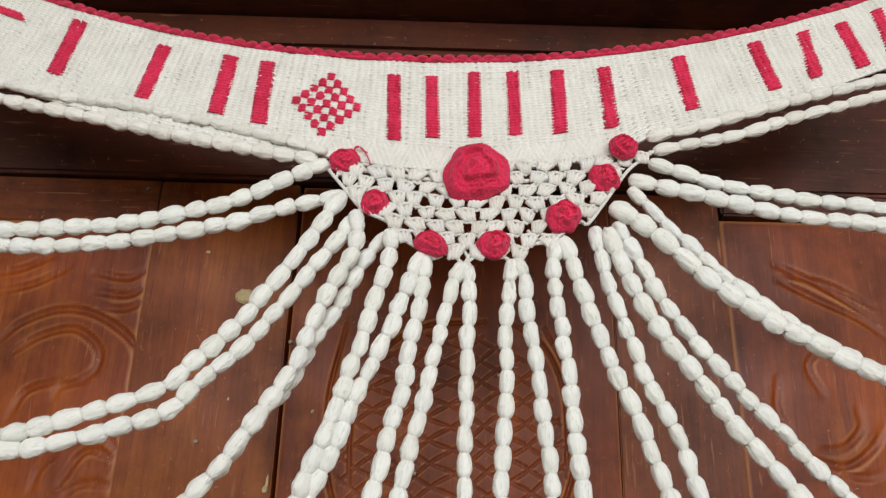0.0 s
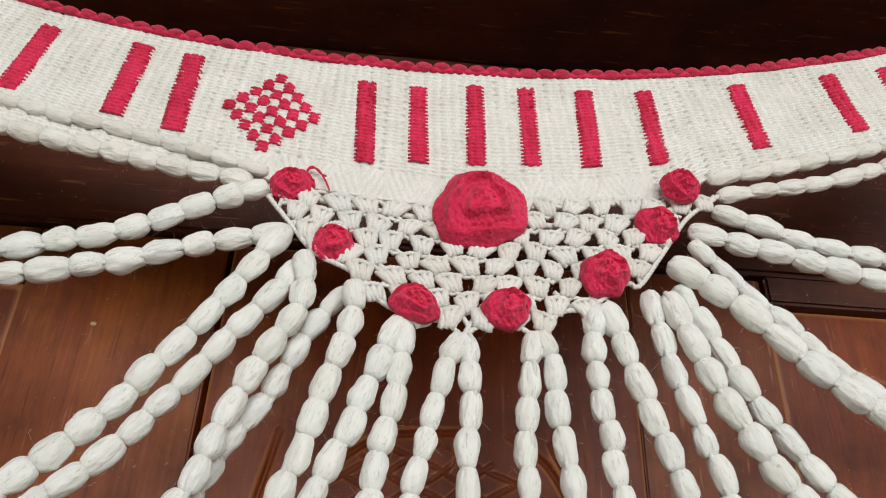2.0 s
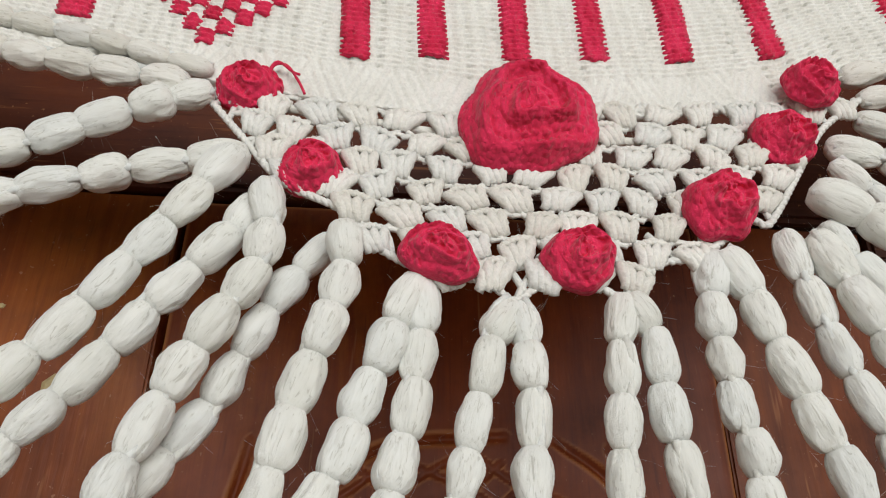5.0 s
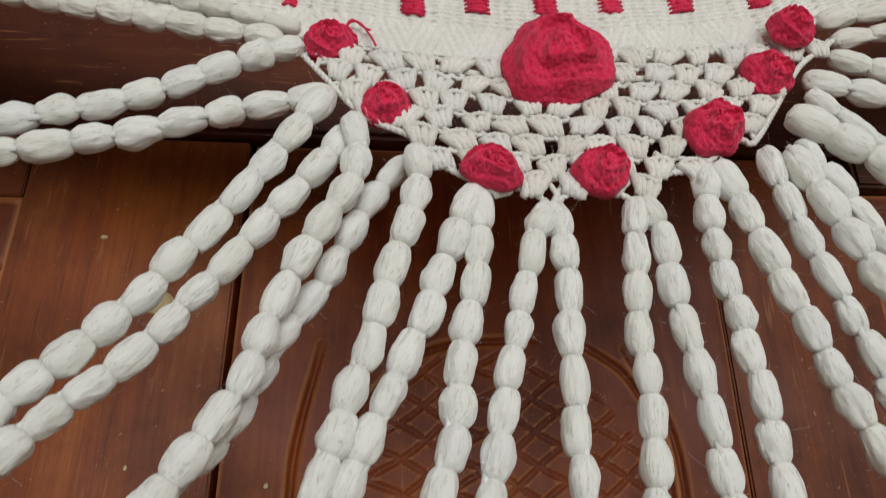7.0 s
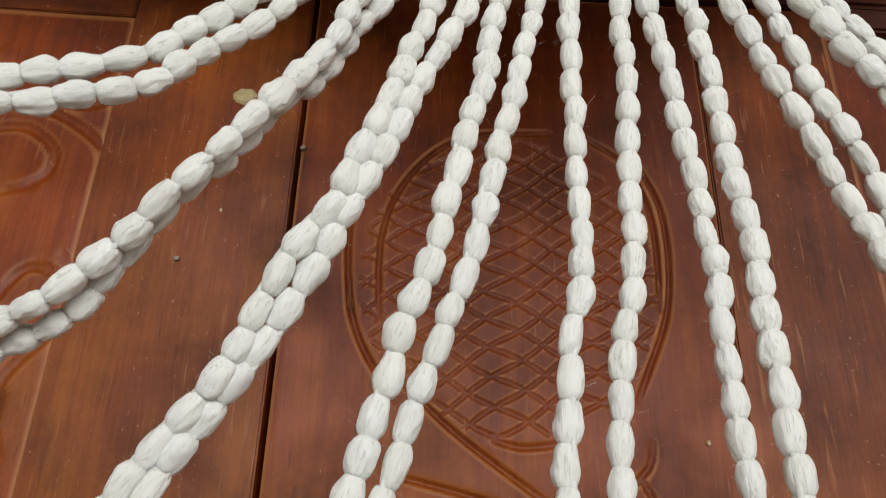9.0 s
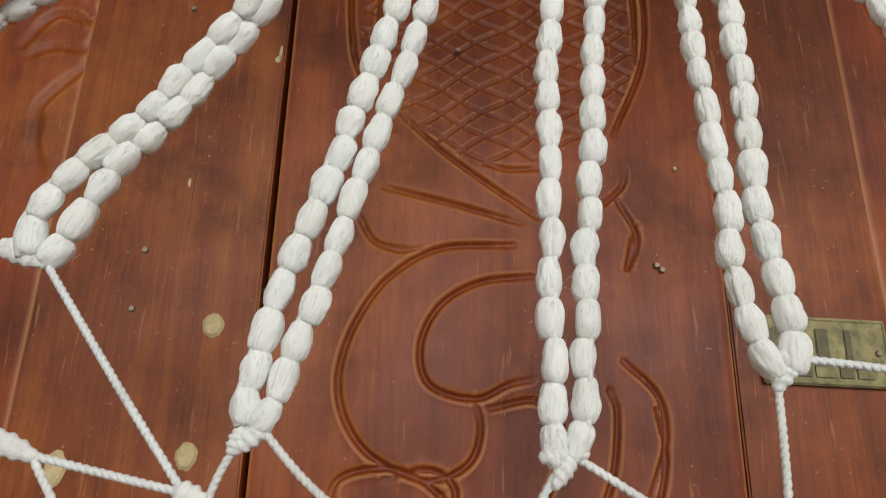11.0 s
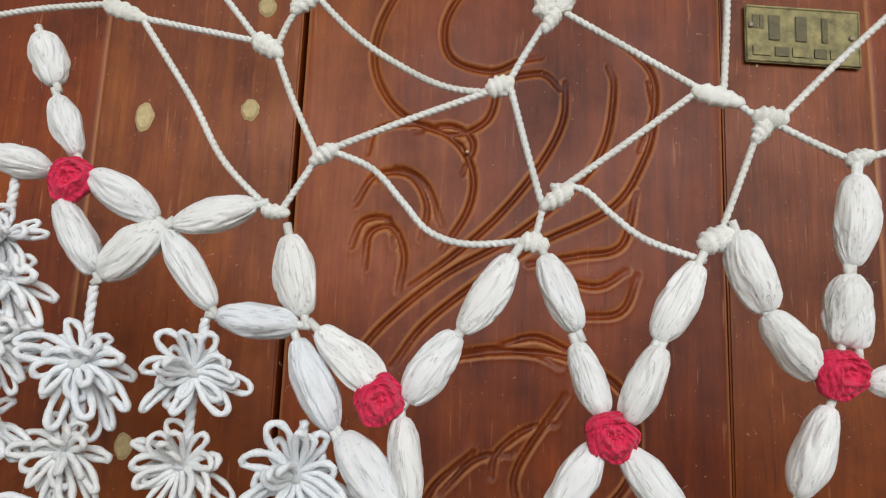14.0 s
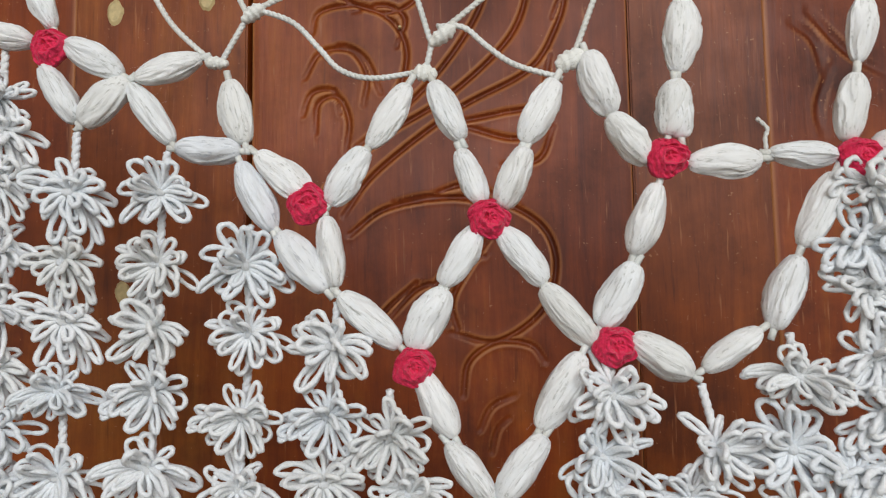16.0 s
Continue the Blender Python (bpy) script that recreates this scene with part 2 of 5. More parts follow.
def tube(line, radius, sides, verts, faces, taper=False, ref=(0.0, 1.0, 0.0), ply=0.0):
    """Adds a tube along a line to verts and faces."""
    _, a, b = frames_along(line, ref)
    n, base = len(line), len(verts)
    for i in range(n):
        r = radius * (0.25 if taper and i in (0, n - 1) else 1.0)
        for k in range(sides):
            w = 2 * math.pi * k / sides
            q = r * (1 + ply * math.cos(2 * w + 1.15 * i))
            verts.append(line[i] + q * (math.cos(w) * a[i] + math.sin(w) * b[i]))
    for i in range(n - 1):
        for k in range(sides):
            k2 = (k + 1) % sides
            faces.append((base + i * sides + k, base + i * sides + k2, base + (i + 1) * sides + k2, base + (i + 1) * sides + k))
    faces.append(tuple(base + k for k in reversed(range(sides))))
    faces.append(tuple(base + (n - 1) * sides + k for k in range(sides)))


def rope(line, radius, lay, verts, faces):
    """Two plies twisted round a line."""
    _, a, b = frames_along(line)
    run = np.r_[0, np.cumsum(np.linalg.norm(np.diff(line, axis=0), axis=1))]
    w = 2 * math.pi * run / lay
    for turn in (0.0, math.pi):
        tube(line + radius * 0.32 * (np.cos(w + turn)[:, None] * a + np.sin(w + turn)[:, None] * b), radius * 0.77, 7, verts, faces)


def net_y(x, z):
    """The depth at which the hanging falls in front of the door."""
    f = min(1.0, max(0.0, (z - 1.77) / 0.26))
    low = -0.1515 - 0.115 * (x + 0.028)
    high = float(np.interp(z, (2.03, 2.10, 2.18), (-0.150, -0.1425, -0.138)))
    sway = 0.15 * x * max(0.0, 1 - abs(z - 1.90) / 0.10)
    return low * (1 - f) + high * f + sway


def on_net(points, out=0.0):
    return [(x, net_y(x, z) - out, z) for x, z in points]


# ---- the setting ----
# Floor and side walls are unseen, added to bound the light in front.
tagged(part("floor", box(-1.6, 1.6, -4.0, 0.3, -0.1, 0.0), FLOOR, None), "unseen plain grey cement floor, added to close the place", "floor", kind="structure")
# Unseen ceiling, added to keep light off the upper door.
tagged(part("ceiling", box(-1.6, 1.6, -2.1, 0.3, 2.95, 3.05), DARK_CEILING, None), "unseen ceiling, added and coloured dark to cut light on the door", "ceiling", kind="structure")
tagged(part("wall_west", box(-1.7, -1.6, -2.1, 0.3, 0.0, 3.05), PLASTER, None), "unseen plain cream plastered side wall, added to bound the light", "wall", kind="structure")
tagged(part("wall_east", box(1.6, 1.7, -2.1, 0.3, 0.0, 3.05), PLASTER, None), "unseen plain cream plastered side wall, added to bound the light", "wall", kind="structure")
tagged(part("wall_door_west", box(-1.6, -0.66, -0.17, 0.2, 0.0, 2.95), PLASTER, None), "cream plastered wall beside the door", "wall", kind="structure")
tagged(part("wall_door_east", box(0.66, 1.6, -0.17, 0.2, 0.0, 2.95), PLASTER, None), "cream plastered wall beside the door", "wall", kind="structure")
tagged(part("wall_over_door", box(-0.66, 0.66, -0.17, 0.2, 2.40, 2.95), PLASTER, None), "cream plastered wall over the door", "wall", kind="structure")
# Near-black board added: shade in the door gaps put into its colour.
tagged(part("wall_behind_door", box(-0.66, 0.66, 0.10, 0.2, 0.0, 2.40), DARK, None), "near-black backing added for the unlit space behind the door", "wall", kind="structure")

frame_1 = tagged(new("door_frame"), "dark brown wooden door frame set deep in the wall", "door frame", kind="structure")
part("head", box(-0.66, 0.66, -0.165, 0.09, 2.30, 2.398, 0.004), RAIL, frame_1)
part("head_bead", box(-0.585, 0.585, -0.02, 0.03, 2.262, 2.298, 0.005), RAIL, frame_1)
part("jamb", box(-0.658, -0.59, -0.165, 0.09, 0.0, 2.298, 0.004), STILE, frame_1)
part("jamb", box(0.59, 0.658, -0.165, 0.09, 0.0, 2.298, 0.004), STILE, frame_1)

# ---- the carved door ----
door_1 = tagged(new("door_1"), "red-brown varnished wooden door carved with scrolls", "door", kind="structure")
GL, GR, SL, SR = -0.1335, 0.1275, -0.2520, 0.2210


def carved(name, x0, x1, z0, z1, step, curves, label, hatch=None, mat=WOOD, rim=0.0):
    """A board whose face is cut with V-shaped gouges along the curves."""
    xs, zs = np.arange(x0, x1 + step / 2, step), np.arange(z0, z1 + step / 2, step)
    xs[-1], zs[-1] = x1, z1
    gx, gz = np.meshgrid(xs, zs)
    depth = np.zeros_like(gx)
    for width, deep, points in curves:
        line = smooth_line(points, 0.004)
        lo, hi = line.min(0) - 0.015, line.max(0) + 0.015
        near = (gx > lo[0]) & (gx < hi[0]) & (gz > lo[1]) & (gz < hi[1])
        if not near.any():
            continue
        px, pz = gx[near], gz[near]
        best = np.full(px.shape, 1.0)
        side = np.zeros(px.shape)
        fade = np.ones(px.shape)
        for k, ((ax, az), (bx, bz)) in enumerate(zip(line[:-1], line[1:])):
            dx, dz = bx - ax, bz - az
            u = np.clip(((px - ax) * dx + (pz - az) * dz) / (dx * dx + dz * dz), 0, 1)
            ox, oz = px - ax - u * dx, pz - az - u * dz
            d = np.hypot(ox, oz)
            closer = d < best
            best = np.where(closer, d, best)
            side = np.where(closer, np.sign(ox * dz - oz * dx), side)
            fade = np.where(closer, min(1.0, 0.25 + (k + u.mean()) / 8, 0.25 + (len(line) - 2 - k) / 8), fade)
        cut = fade * deep * np.exp(-((best / width) ** 2)) * (1 + 0.25 * side * np.clip(best / width, 0, 1))
        cut -= 0.10 * deep * np.exp(-(((best - 2.0 * width) / width) ** 2)) * (side > 0)
        old = depth[near]
        depth[near] = np.where(np.abs(cut) > np.abs(old), cut, old)
    if hatch:
        cx, cz, rx, rz = hatch
        inside = ((gx - cx) / rx) ** 2 + ((gz - cz) / rz) ** 2 < 1
        for turn in (0.46, -0.62):
            s = (gx - cx) * math.sin(turn) + (gz - cz) * math.cos(turn)
            s = s + 0.0012 * np.sin(gx * 130 + turn * 9)
            off = np.abs((s / 0.0145 + 0.5) % 1 - 0.5) * 0.0145
            depth = np.where(inside, np.maximum(depth, 0.0012 * np.exp(-((off / 0.0010) ** 2))), depth)
    depth += 0.0004 * np.sin(gx * 41 + 2 * np.sin(gz * 9)) + 0.0003 * np.sin(gz * 23 + gx * 17)
    if rim:
        edge = np.minimum.reduce([gx - x0, x1 - gx, gz - z0, z1 - gz])
        depth += rim * np.clip(1 - edge / 0.004, 0, 1)
    nz, nx = gx.shape
    verts = np.stack([gx, depth, gz], -1).reshape(-1, 3)
    i = np.arange(nz * nx).reshape(nz, nx)
    faces = np.stack([i[:-1, :-1], i[:-1, 1:], i[1:, 1:], i[1:, :-1]], -1).reshape(-1, 4).tolist()
    ring = np.concatenate([i[0, :], i[1:, -1], i[-1, -2::-1], i[-2:0:-1, 0]])
    back = verts[ring].copy()
    back[:, 1] = 0.035
    base = len(verts)
    n = len(ring)
    faces += [(int(ring[(k + 1) % n]), int(ring[k]), base + k, base + (k + 1) % n) for k in range(n)]
    faces.append(tuple(base + k for k in range(n)))
    return link_mesh(name, np.vstack([verts, back]).tolist(), faces, mat, door_1, label)


CENTRE = []
LEFT = []
RIGHT = []


def gouge(board, points, width=0.0017, deep=0.0029):
    board.append((width, deep, points))


gouge(CENTRE, [(0.0056, 1.7761), (-0.0366, 1.7724), (-0.0647, 1.7543), (-0.0819, 1.7277), (-0.0892, 1.6997), (-0.0847, 1.6762), (-0.069, 1.6568), (-0.0398, 1.6464), (-0.0196, 1.6552), (-0.0137, 1.6725), (-0.0168, 1.6871)])
gouge(CENTRE, [(0.015, 1.7577), (-0.014, 1.7532), (-0.0359, 1.7391), (-0.0462, 1.7165), (-0.041, 1.6952), (-0.0168, 1.6885), (0.0015, 1.6966), (0.0138, 1.6995)])
gouge(CENTRE, [(-0.072, 1.7734), (-0.0607, 1.7706), (-0.0488, 1.7718)])
gouge(CENTRE, [(0.0657, 1.7111), (0.0833, 1.6932), (0.0859, 1.6694), (0.076, 1.6407)])
gouge(CENTRE, [(-0.0625, 1.8588), (-0.0311, 1.83), (0.0191, 1.7943)])
gouge(CENTRE, [(-0.0705, 1.8094), (-0.0306, 1.8007), (0.009, 1.7902)])
gouge(CENTRE, [(-0.0108, 1.8274), (0.0028, 1.8244), (0.0216, 1.8262)])
gouge(CENTRE, [(0.0756, 1.7846), (0.0708, 1.7636), (0.0777, 1.7919)])
gouge(CENTRE, [(0.0599, 1.8054), (0.0709, 1.817), (0.0734, 1.8284)])
gouge(CENTRE, [(-0.0904, 1.6316), (-0.0851, 1.6468), (-0.0596, 1.6516), (-0.0363, 1.6412), (-0.0258, 1.622), (-0.0281, 1.5993), (-0.0426, 1.5735)])
gouge(CENTRE, [(-0.0828, 1.6157), (-0.0706, 1.6229), (-0.0542, 1.614), (-0.0434, 1.5891)])
gouge(CENTRE, [(-0.0968, 1.5741), (-0.0903, 1.5899), (-0.0748, 1.5907), (-0.0706, 1.5753)])
gouge(CENTRE, [(0.0571, 1.6948), (0.0604, 1.6809), (0.0551, 1.6462), (0.0387, 1.6188), (0.0008, 1.5849), (-0.0418, 1.5583), (-0.0764, 1.5272), (-0.0924, 1.5036)])
gouge(CENTRE, [(0.0824, 1.6857), (0.0852, 1.6615), (0.078, 1.634), (0.058, 1.6036), (0.0073, 1.5759), (-0.0467, 1.5342), (-0.0688, 1.5045)])
gouge(CENTRE, [(0.0301, 1.6826), (0.0287, 1.6583), (0.0159, 1.6307), (-0.009, 1.5971), (-0.0362, 1.5708), (-0.0599, 1.5515)])
gouge(CENTRE, [(0.009, 1.5682), (0.0388, 1.5743), (0.0642, 1.5817), (0.0727, 1.614)])
gouge(CENTRE, [(-0.0083, 1.6838), (0.015, 1.6887), (0.0268, 1.6789)])
gouge(CENTRE, [(0.0169, 1.564), (0.0483, 1.5563), (0.0672, 1.5663)])
gouge(CENTRE, [(0.0389, 1.5379), (0.0637, 1.5419), (0.0735, 1.5635)])
gouge(CENTRE, [(-0.0096, 1.5183), (0.0145, 1.5251), (0.039, 1.5144), (0.0512, 1.5086)])
gouge(CENTRE, [(-0.0853, 1.7939), (-0.0737, 1.7752), (-0.0526, 1.7709)])
gouge(CENTRE, [(0.067, 1.809), (0.0781, 1.786), (0.0735, 1.7662)])
gouge(CENTRE, [(-0.0322, 1.6216), (-0.0266, 1.6417), (-0.04, 1.651), (-0.0625, 1.6464)])
gouge(CENTRE, [(-0.0883, 1.5617), (-0.086, 1.5827), (-0.0725, 1.5867), (-0.0649, 1.5696), (-0.0673, 1.5488)])
gouge(CENTRE, [(-0.0955, 1.5999), (-0.0844, 1.6182), (-0.0637, 1.6191), (-0.0526, 1.6017), (-0.0551, 1.5804)])
gouge(CENTRE, [(-0.0207, 1.4581), (-0.0428, 1.4381), (-0.0516, 1.4158)])
gouge(CENTRE, [(-0.0105, 1.4457), (-0.0076, 1.4586), (0.0085, 1.4721), (0.0248, 1.476)])
gouge(CENTRE, [(0.0061, 1.4275), (0.0025, 1.4431), (0.0087, 1.4592), (0.0312, 1.4926)])
gouge(CENTRE, [(-0.0357, 1.513), (-0.0125, 1.5172), (0.0143, 1.515), (0.0277, 1.5089)])
gouge(CENTRE, [(-0.0647, 1.4919), (-0.0417, 1.5088), (-0.0035, 1.516), (0.0347, 1.5135), (0.0649, 1.4957), (0.0736, 1.4689), (0.0633, 1.4388), (0.0326, 1.4186), (0.0026, 1.4247)])
gouge(CENTRE, [(-0.0386, 1.4366), (-0.0195, 1.4551), (-0.0006, 1.4586)])
gouge(CENTRE, [(0.0094, 1.3838), (0.0136, 1.4059), (0.0326, 1.4186), (0.0551, 1.4164), (0.0642, 1.4051)])
gouge(CENTRE, [(0.0202, 1.3616), (0.0279, 1.3761), (0.0431, 1.3832)])
gouge(CENTRE, [(0.0273, 1.3469), (0.0314, 1.3614), (0.039, 1.3686)])
gouge(CENTRE, [(-0.0868, 2.0176), (-0.0971, 1.9552), (-0.0909, 1.8918), (-0.0667, 1.8468)])
gouge(CENTRE, [(0.072, 2.0182), (0.0925, 1.9715), (0.091, 1.909), (0.0682, 1.8512)])
gouge(CENTRE, [(0.0236, 2.0225), (-0.0297, 2.0164), (-0.0613, 1.9897), (-0.0776, 1.9487), (-0.0771, 1.8914)])
gouge(CENTRE, [(-0.0965, 1.9291), (-0.0927, 1.8966), (-0.0838, 1.8746)])
gouge(CENTRE, [(0.047, 2.0217), (0.0722, 2.0024), (0.0863, 1.9646), (0.0866, 1.9049)])
gouge(LEFT, [(-0.3595, 1.9983), (-0.3447, 2.0126), (-0.3166, 2.0235), (-0.2886, 2.0205), (-0.2583, 2.0027), (-0.2478, 1.9848), (-0.2493, 1.9669)], 0.0026, 0.0024)
gouge(LEFT, [(-0.3483, 1.988), (-0.3274, 2.0023), (-0.3014, 2.0077), (-0.2806, 1.9929), (-0.2803, 1.9749), (-0.2933, 1.9657)], 0.0026, 0.0024)
gouge(LEFT, [(-0.3401, 1.9383), (-0.3301, 1.9588), (-0.3053, 1.9668)], 0.0026, 0.0024)
gouge(LEFT, [(-0.3118, 1.8865), (-0.309, 1.9001), (-0.2999, 1.9113)], 0.0026, 0.0024)
gouge(LEFT, [(-0.295, 2.0555), (-0.2695, 2.0514), (-0.255, 2.0574)], 0.0026, 0.0024)
gouge(LEFT, [(-0.2921, 2.0394), (-0.2671, 2.037), (-0.2513, 2.0438)], 0.0026, 0.0024)
gouge(LEFT, [(-0.2834, 2.0254), (-0.2652, 2.0259), (-0.2538, 2.031)], 0.0026, 0.0024)
gouge(LEFT, [(-0.372, 2.0532), (-0.3543, 2.057), (-0.3316, 2.0676)], 0.0026, 0.0024)
gouge(LEFT, [(-0.3684, 2.0372), (-0.3423, 2.0444), (-0.3173, 2.0581)], 0.0026, 0.0024)
gouge(LEFT, [(-0.2861, 1.8845), (-0.2734, 1.8915), (-0.2563, 1.8906)], 0.0026, 0.0024)
gouge(LEFT, [(-0.2593, 1.9235), (-0.2479, 1.9071), (-0.2536, 1.8907)], 0.0026, 0.0024)
gouge(LEFT, [(-0.3085, 1.9535), (-0.3044, 1.9624), (-0.2848, 1.9673)], 0.0026, 0.0024)
gouge(LEFT, [(-0.2917, 1.891), (-0.2764, 1.9147), (-0.252, 1.9103)], 0.0026, 0.0024)
gouge(LEFT, [(-0.2728, 1.8307), (-0.2726, 1.8531), (-0.2503, 1.8819)], 0.0026, 0.0024)
gouge(LEFT, [(-0.2654, 1.8094), (-0.2721, 1.827), (-0.2704, 1.8419)], 0.0026, 0.0024)
gouge(RIGHT, [(0.2638, 2.0789), (0.2905, 2.0664), (0.3164, 2.0509), (0.3414, 2.0324)], 0.0026, 0.0024)
gouge(RIGHT, [(0.2652, 2.0657), (0.2945, 2.0502), (0.3264, 2.0352), (0.3466, 2.02)], 0.0026, 0.0024)
gouge(RIGHT, [(0.272, 2.0692), (0.3027, 2.0635), (0.3405, 2.0451)], 0.0026, 0.0024)
gouge(RIGHT, [(0.289, 1.9713), (0.2798, 1.9905), (0.2845, 2.0028), (0.2972, 2.0062)], 0.0026, 0.0024)
gouge(RIGHT, [(0.3143, 1.9617), (0.3148, 1.9472), (0.3007, 1.9327), (0.2827, 1.9293)], 0.0026, 0.0024)
gouge(RIGHT, [(0.2976, 1.913), (0.3116, 1.9107), (0.3237, 1.9137)], 0.0026, 0.0024)
gouge(RIGHT, [(0.2547, 1.9837), (0.2517, 1.96), (0.2609, 1.9401)], 0.0026, 0.0024)
gouge(RIGHT, [(0.2702, 1.9234), (0.2985, 1.9186), (0.3213, 1.9332), (0.3331, 1.9506)], 0.0026, 0.0024)
gouge(RIGHT, [(0.2416, 1.6354), (0.2566, 1.6231), (0.263, 1.5989)], 0.0026, 0.0024)
gouge(RIGHT, [(0.2539, 1.6434), (0.2797, 1.6147), (0.3053, 1.5984)], 0.0026, 0.0024)
gouge(RIGHT, [(0.2671, 1.6028), (0.2576, 1.5751), (0.2603, 1.5553)], 0.0026, 0.0024)

carved("carved_panel", GL + 0.0022, GR - 0.0004, 1.20, 2.136, 0.00125, CENTRE, "middle board carved with scrolls and a hatched bud", hatch=(-0.0020, 1.9221, 0.0870, 0.0933), rim=0.0004)
carved("carved_panel", -0.56, SL - 0.0006, 1.20, 2.0985, 0.0022, LEFT, "side panel carved with swirls", rim=0.0004)
carved("carved_panel", SR + 0.0006, 0.56, 1.20, 2.1165, 0.0022, RIGHT, "side panel carved with swirls", rim=0.0004)
part("stile", box(SL, GL - 0.0012, -0.0012, 0.035, 0.12, 2.138, 0.0012), STILE, door_1)
part("stile", box(GR, SR, -0.0016, 0.035, 0.12, 2.138, 0.0011), STILE, door_1)
part("outer_stile", box(-0.588, -0.562, -0.003, 0.035, 0.12, 2.124, 0.002), STILE, door_1)
part("outer_stile", box(0.562, 0.588, -0.003, 0.035, 0.12, 2.124, 0.002), STILE, door_1)
part("top_rail", box(-0.588, 0.588, -0.008, 0.035, 2.1400, 2.258, 0.003), RAIL, door_1, "dark top rail of the door")
part("cross_rail", box(-0.56, SL - 0.0008, -0.0008, 0.035, 2.0990, 2.1385, 0.0008), CROSS, door_1)
part("cross_rail", box(SR + 0.0008, 0.56, -0.0070, 0.035, 2.1190, 2.1392, 0.002), RAIL, door_1)
part("bottom_rail", box(-0.588, 0.588, -0.004, 0.035, 0.004, 0.118, 0.003), RAIL, door_1)
for a, b in ((-0.56, SL - 0.002), (GL + 0.0022, GR - 0.001), (SR + 0.002, 0.56)):
    part("lower_panel", box(a, b, 0.0, 0.035, 0.122, 1.198, 0.002), STILE, door_1)

# ---- brass plate, paint dabs and nails on the door ----
plate = tagged(new("brass_plate"), "tarnished brass tag with worn stamped marks, nailed to the door", "plate")
plate.matrix_world = pose(0.1784, -0.0031, 1.7197, 0, 0.9, 0)


def disc(r, y0, y1, n=20, wobble=0.0, sx=1.0, sz=1.0, seed=0):
    rnd = random.Random(seed)
    shape = [1 + wobble * rnd.uniform(-1, 1) for _ in range(n)]
    bm = bmesh.new()
    back = [bm.verts.new((sx * r * shape[k] * math.cos(2 * math.pi * k / n), y1, sz * r * shape[k] * math.sin(2 * math.pi * k / n))) for k in range(n)]
    mid = [bm.verts.new((v.co.x * 0.97, y0 + (y1 - y0) * 0.35, v.co.z * 0.97)) for v in back]
    front = [bm.verts.new((v.co.x * 0.72, y0, v.co.z * 0.72)) for v in back]
    for a, b in ((back, mid), (mid, front)):
        for k in range(n):
            bm.faces.new((a[k], a[(k + 1) % n], b[(k + 1) % n], b[k]))
    bm.faces.new(front)
    bm.faces.new(list(reversed(back)))
    bmesh.ops.recalc_face_normals(bm, faces=bm.faces[:])
    return bm


part("sheet", box(-0.03675, 0.03675, -0.0022, 0.0, -0.01925, 0.01925, 0.0006), BRASS, plate)
for a in ((-0.0362, 0.0362, 0.0172, 0.0186), (-0.0362, 0.0362, -0.0186, -0.0172), (-0.0362, -0.0350, -0.0171, 0.0171), (0.0350, 0.0362, -0.0171, 0.0171)):
    part("rim", box(a[0], a[1], -0.0029, -0.0020, a[2], a[3], 0.0003), BRASS, plate)
for x, w in ((-0.0185, 0.0075), (-0.0015, 0.0075), (0.0135, 0.0042)):
    part("stamped_bar", box(x - w / 2, x + w / 2, -0.0030, -0.0021, -0.0045, 0.0125, 0.0004), BRASS_DARK, plate, "worn dark stamped bar")
for x, w in ((-0.0305, 0.004), (-0.0265, 0.003)):
    part("stamped_bar", box(x - w / 2, x + w / 2, -0.0026, -0.0021, 0.003, 0.0125, 0.0003), BRASS_DARK, plate, "worn dark stamped bar")
for k, (x, w) in enumerate(((-0.027, 0.011), (-0.014, 0.009), (-0.002, 0.011), (0.0105, 0.008), (0.0215, 0.010))):
    part("stamped_bar", box(x - w / 2, x + w / 2, -0.0027, -0.0021, -0.0150, -0.0085, 0.0003), BRASS_DARK if k % 2 else BRASS, plate, "worn dark stamped bar")
for x, z in ((0.0305, 0.000), (-0.0335, 0.005)):
    ob = part("nail", disc(0.0019, -0.0036, -0.0019, 12), STEEL, plate, "dark nail head")
    ob.location = (x, 0, z)

for k, (x, z, sx, sz) in enumerate(((-0.1575, 1.7227, 0.85, 1.0), (-0.1625, 1.6549, 0.85, 1.05), (-0.2252, 1.6473, 0.85, 1.35), (-0.1708, 2.0383, 1.15, 0.95), (-0.2160, 1.4551, 0.8, 1.1))):
    ob = part("paint_dab", disc(0.0068, -0.0006, 0.003, 22, 0.07, sx, sz, seed=k), PAINT, None)
    ob.location = (x, -0.0020, z)
    tagged(ob, "dried cream paint dab on the wooden door", "paint dab", group="paint dabs on the door")
for k, (x, z, w, h) in enumerate(((-0.1378, 1.8952, 0.0012, 0.0062), (-0.1390, 1.8905, 0.0024, 0.0030), (-0.1085, 1.9480, 0.0014, 0.0016), (-0.2050, 2.0750, 0.0022, 0.0016), (-0.1740, 1.9560, 0.0010, 0.0015), (0.0350, 1.9800, 0.0016, 0.0012), (0.1040, 1.8300, 0.0012, 0.0018), (-0.1810, 1.8050, 0.0010, 0.0036), (0.1500, 1.7000, 0.0011, 0.0013), (-0.0300, 1.6350, 0.0012, 0.0010))):
    ob = part("paint_drip", disc(1.0, -0.0004, 0.003, 14, 0.16, w, h, seed=80 + k), PAINT, None)
    ob.location = (x, -0.0014, z)
    tagged(ob, "tiny dried cream paint drip on the wooden door", "paint drip", group="paint drips on the door")
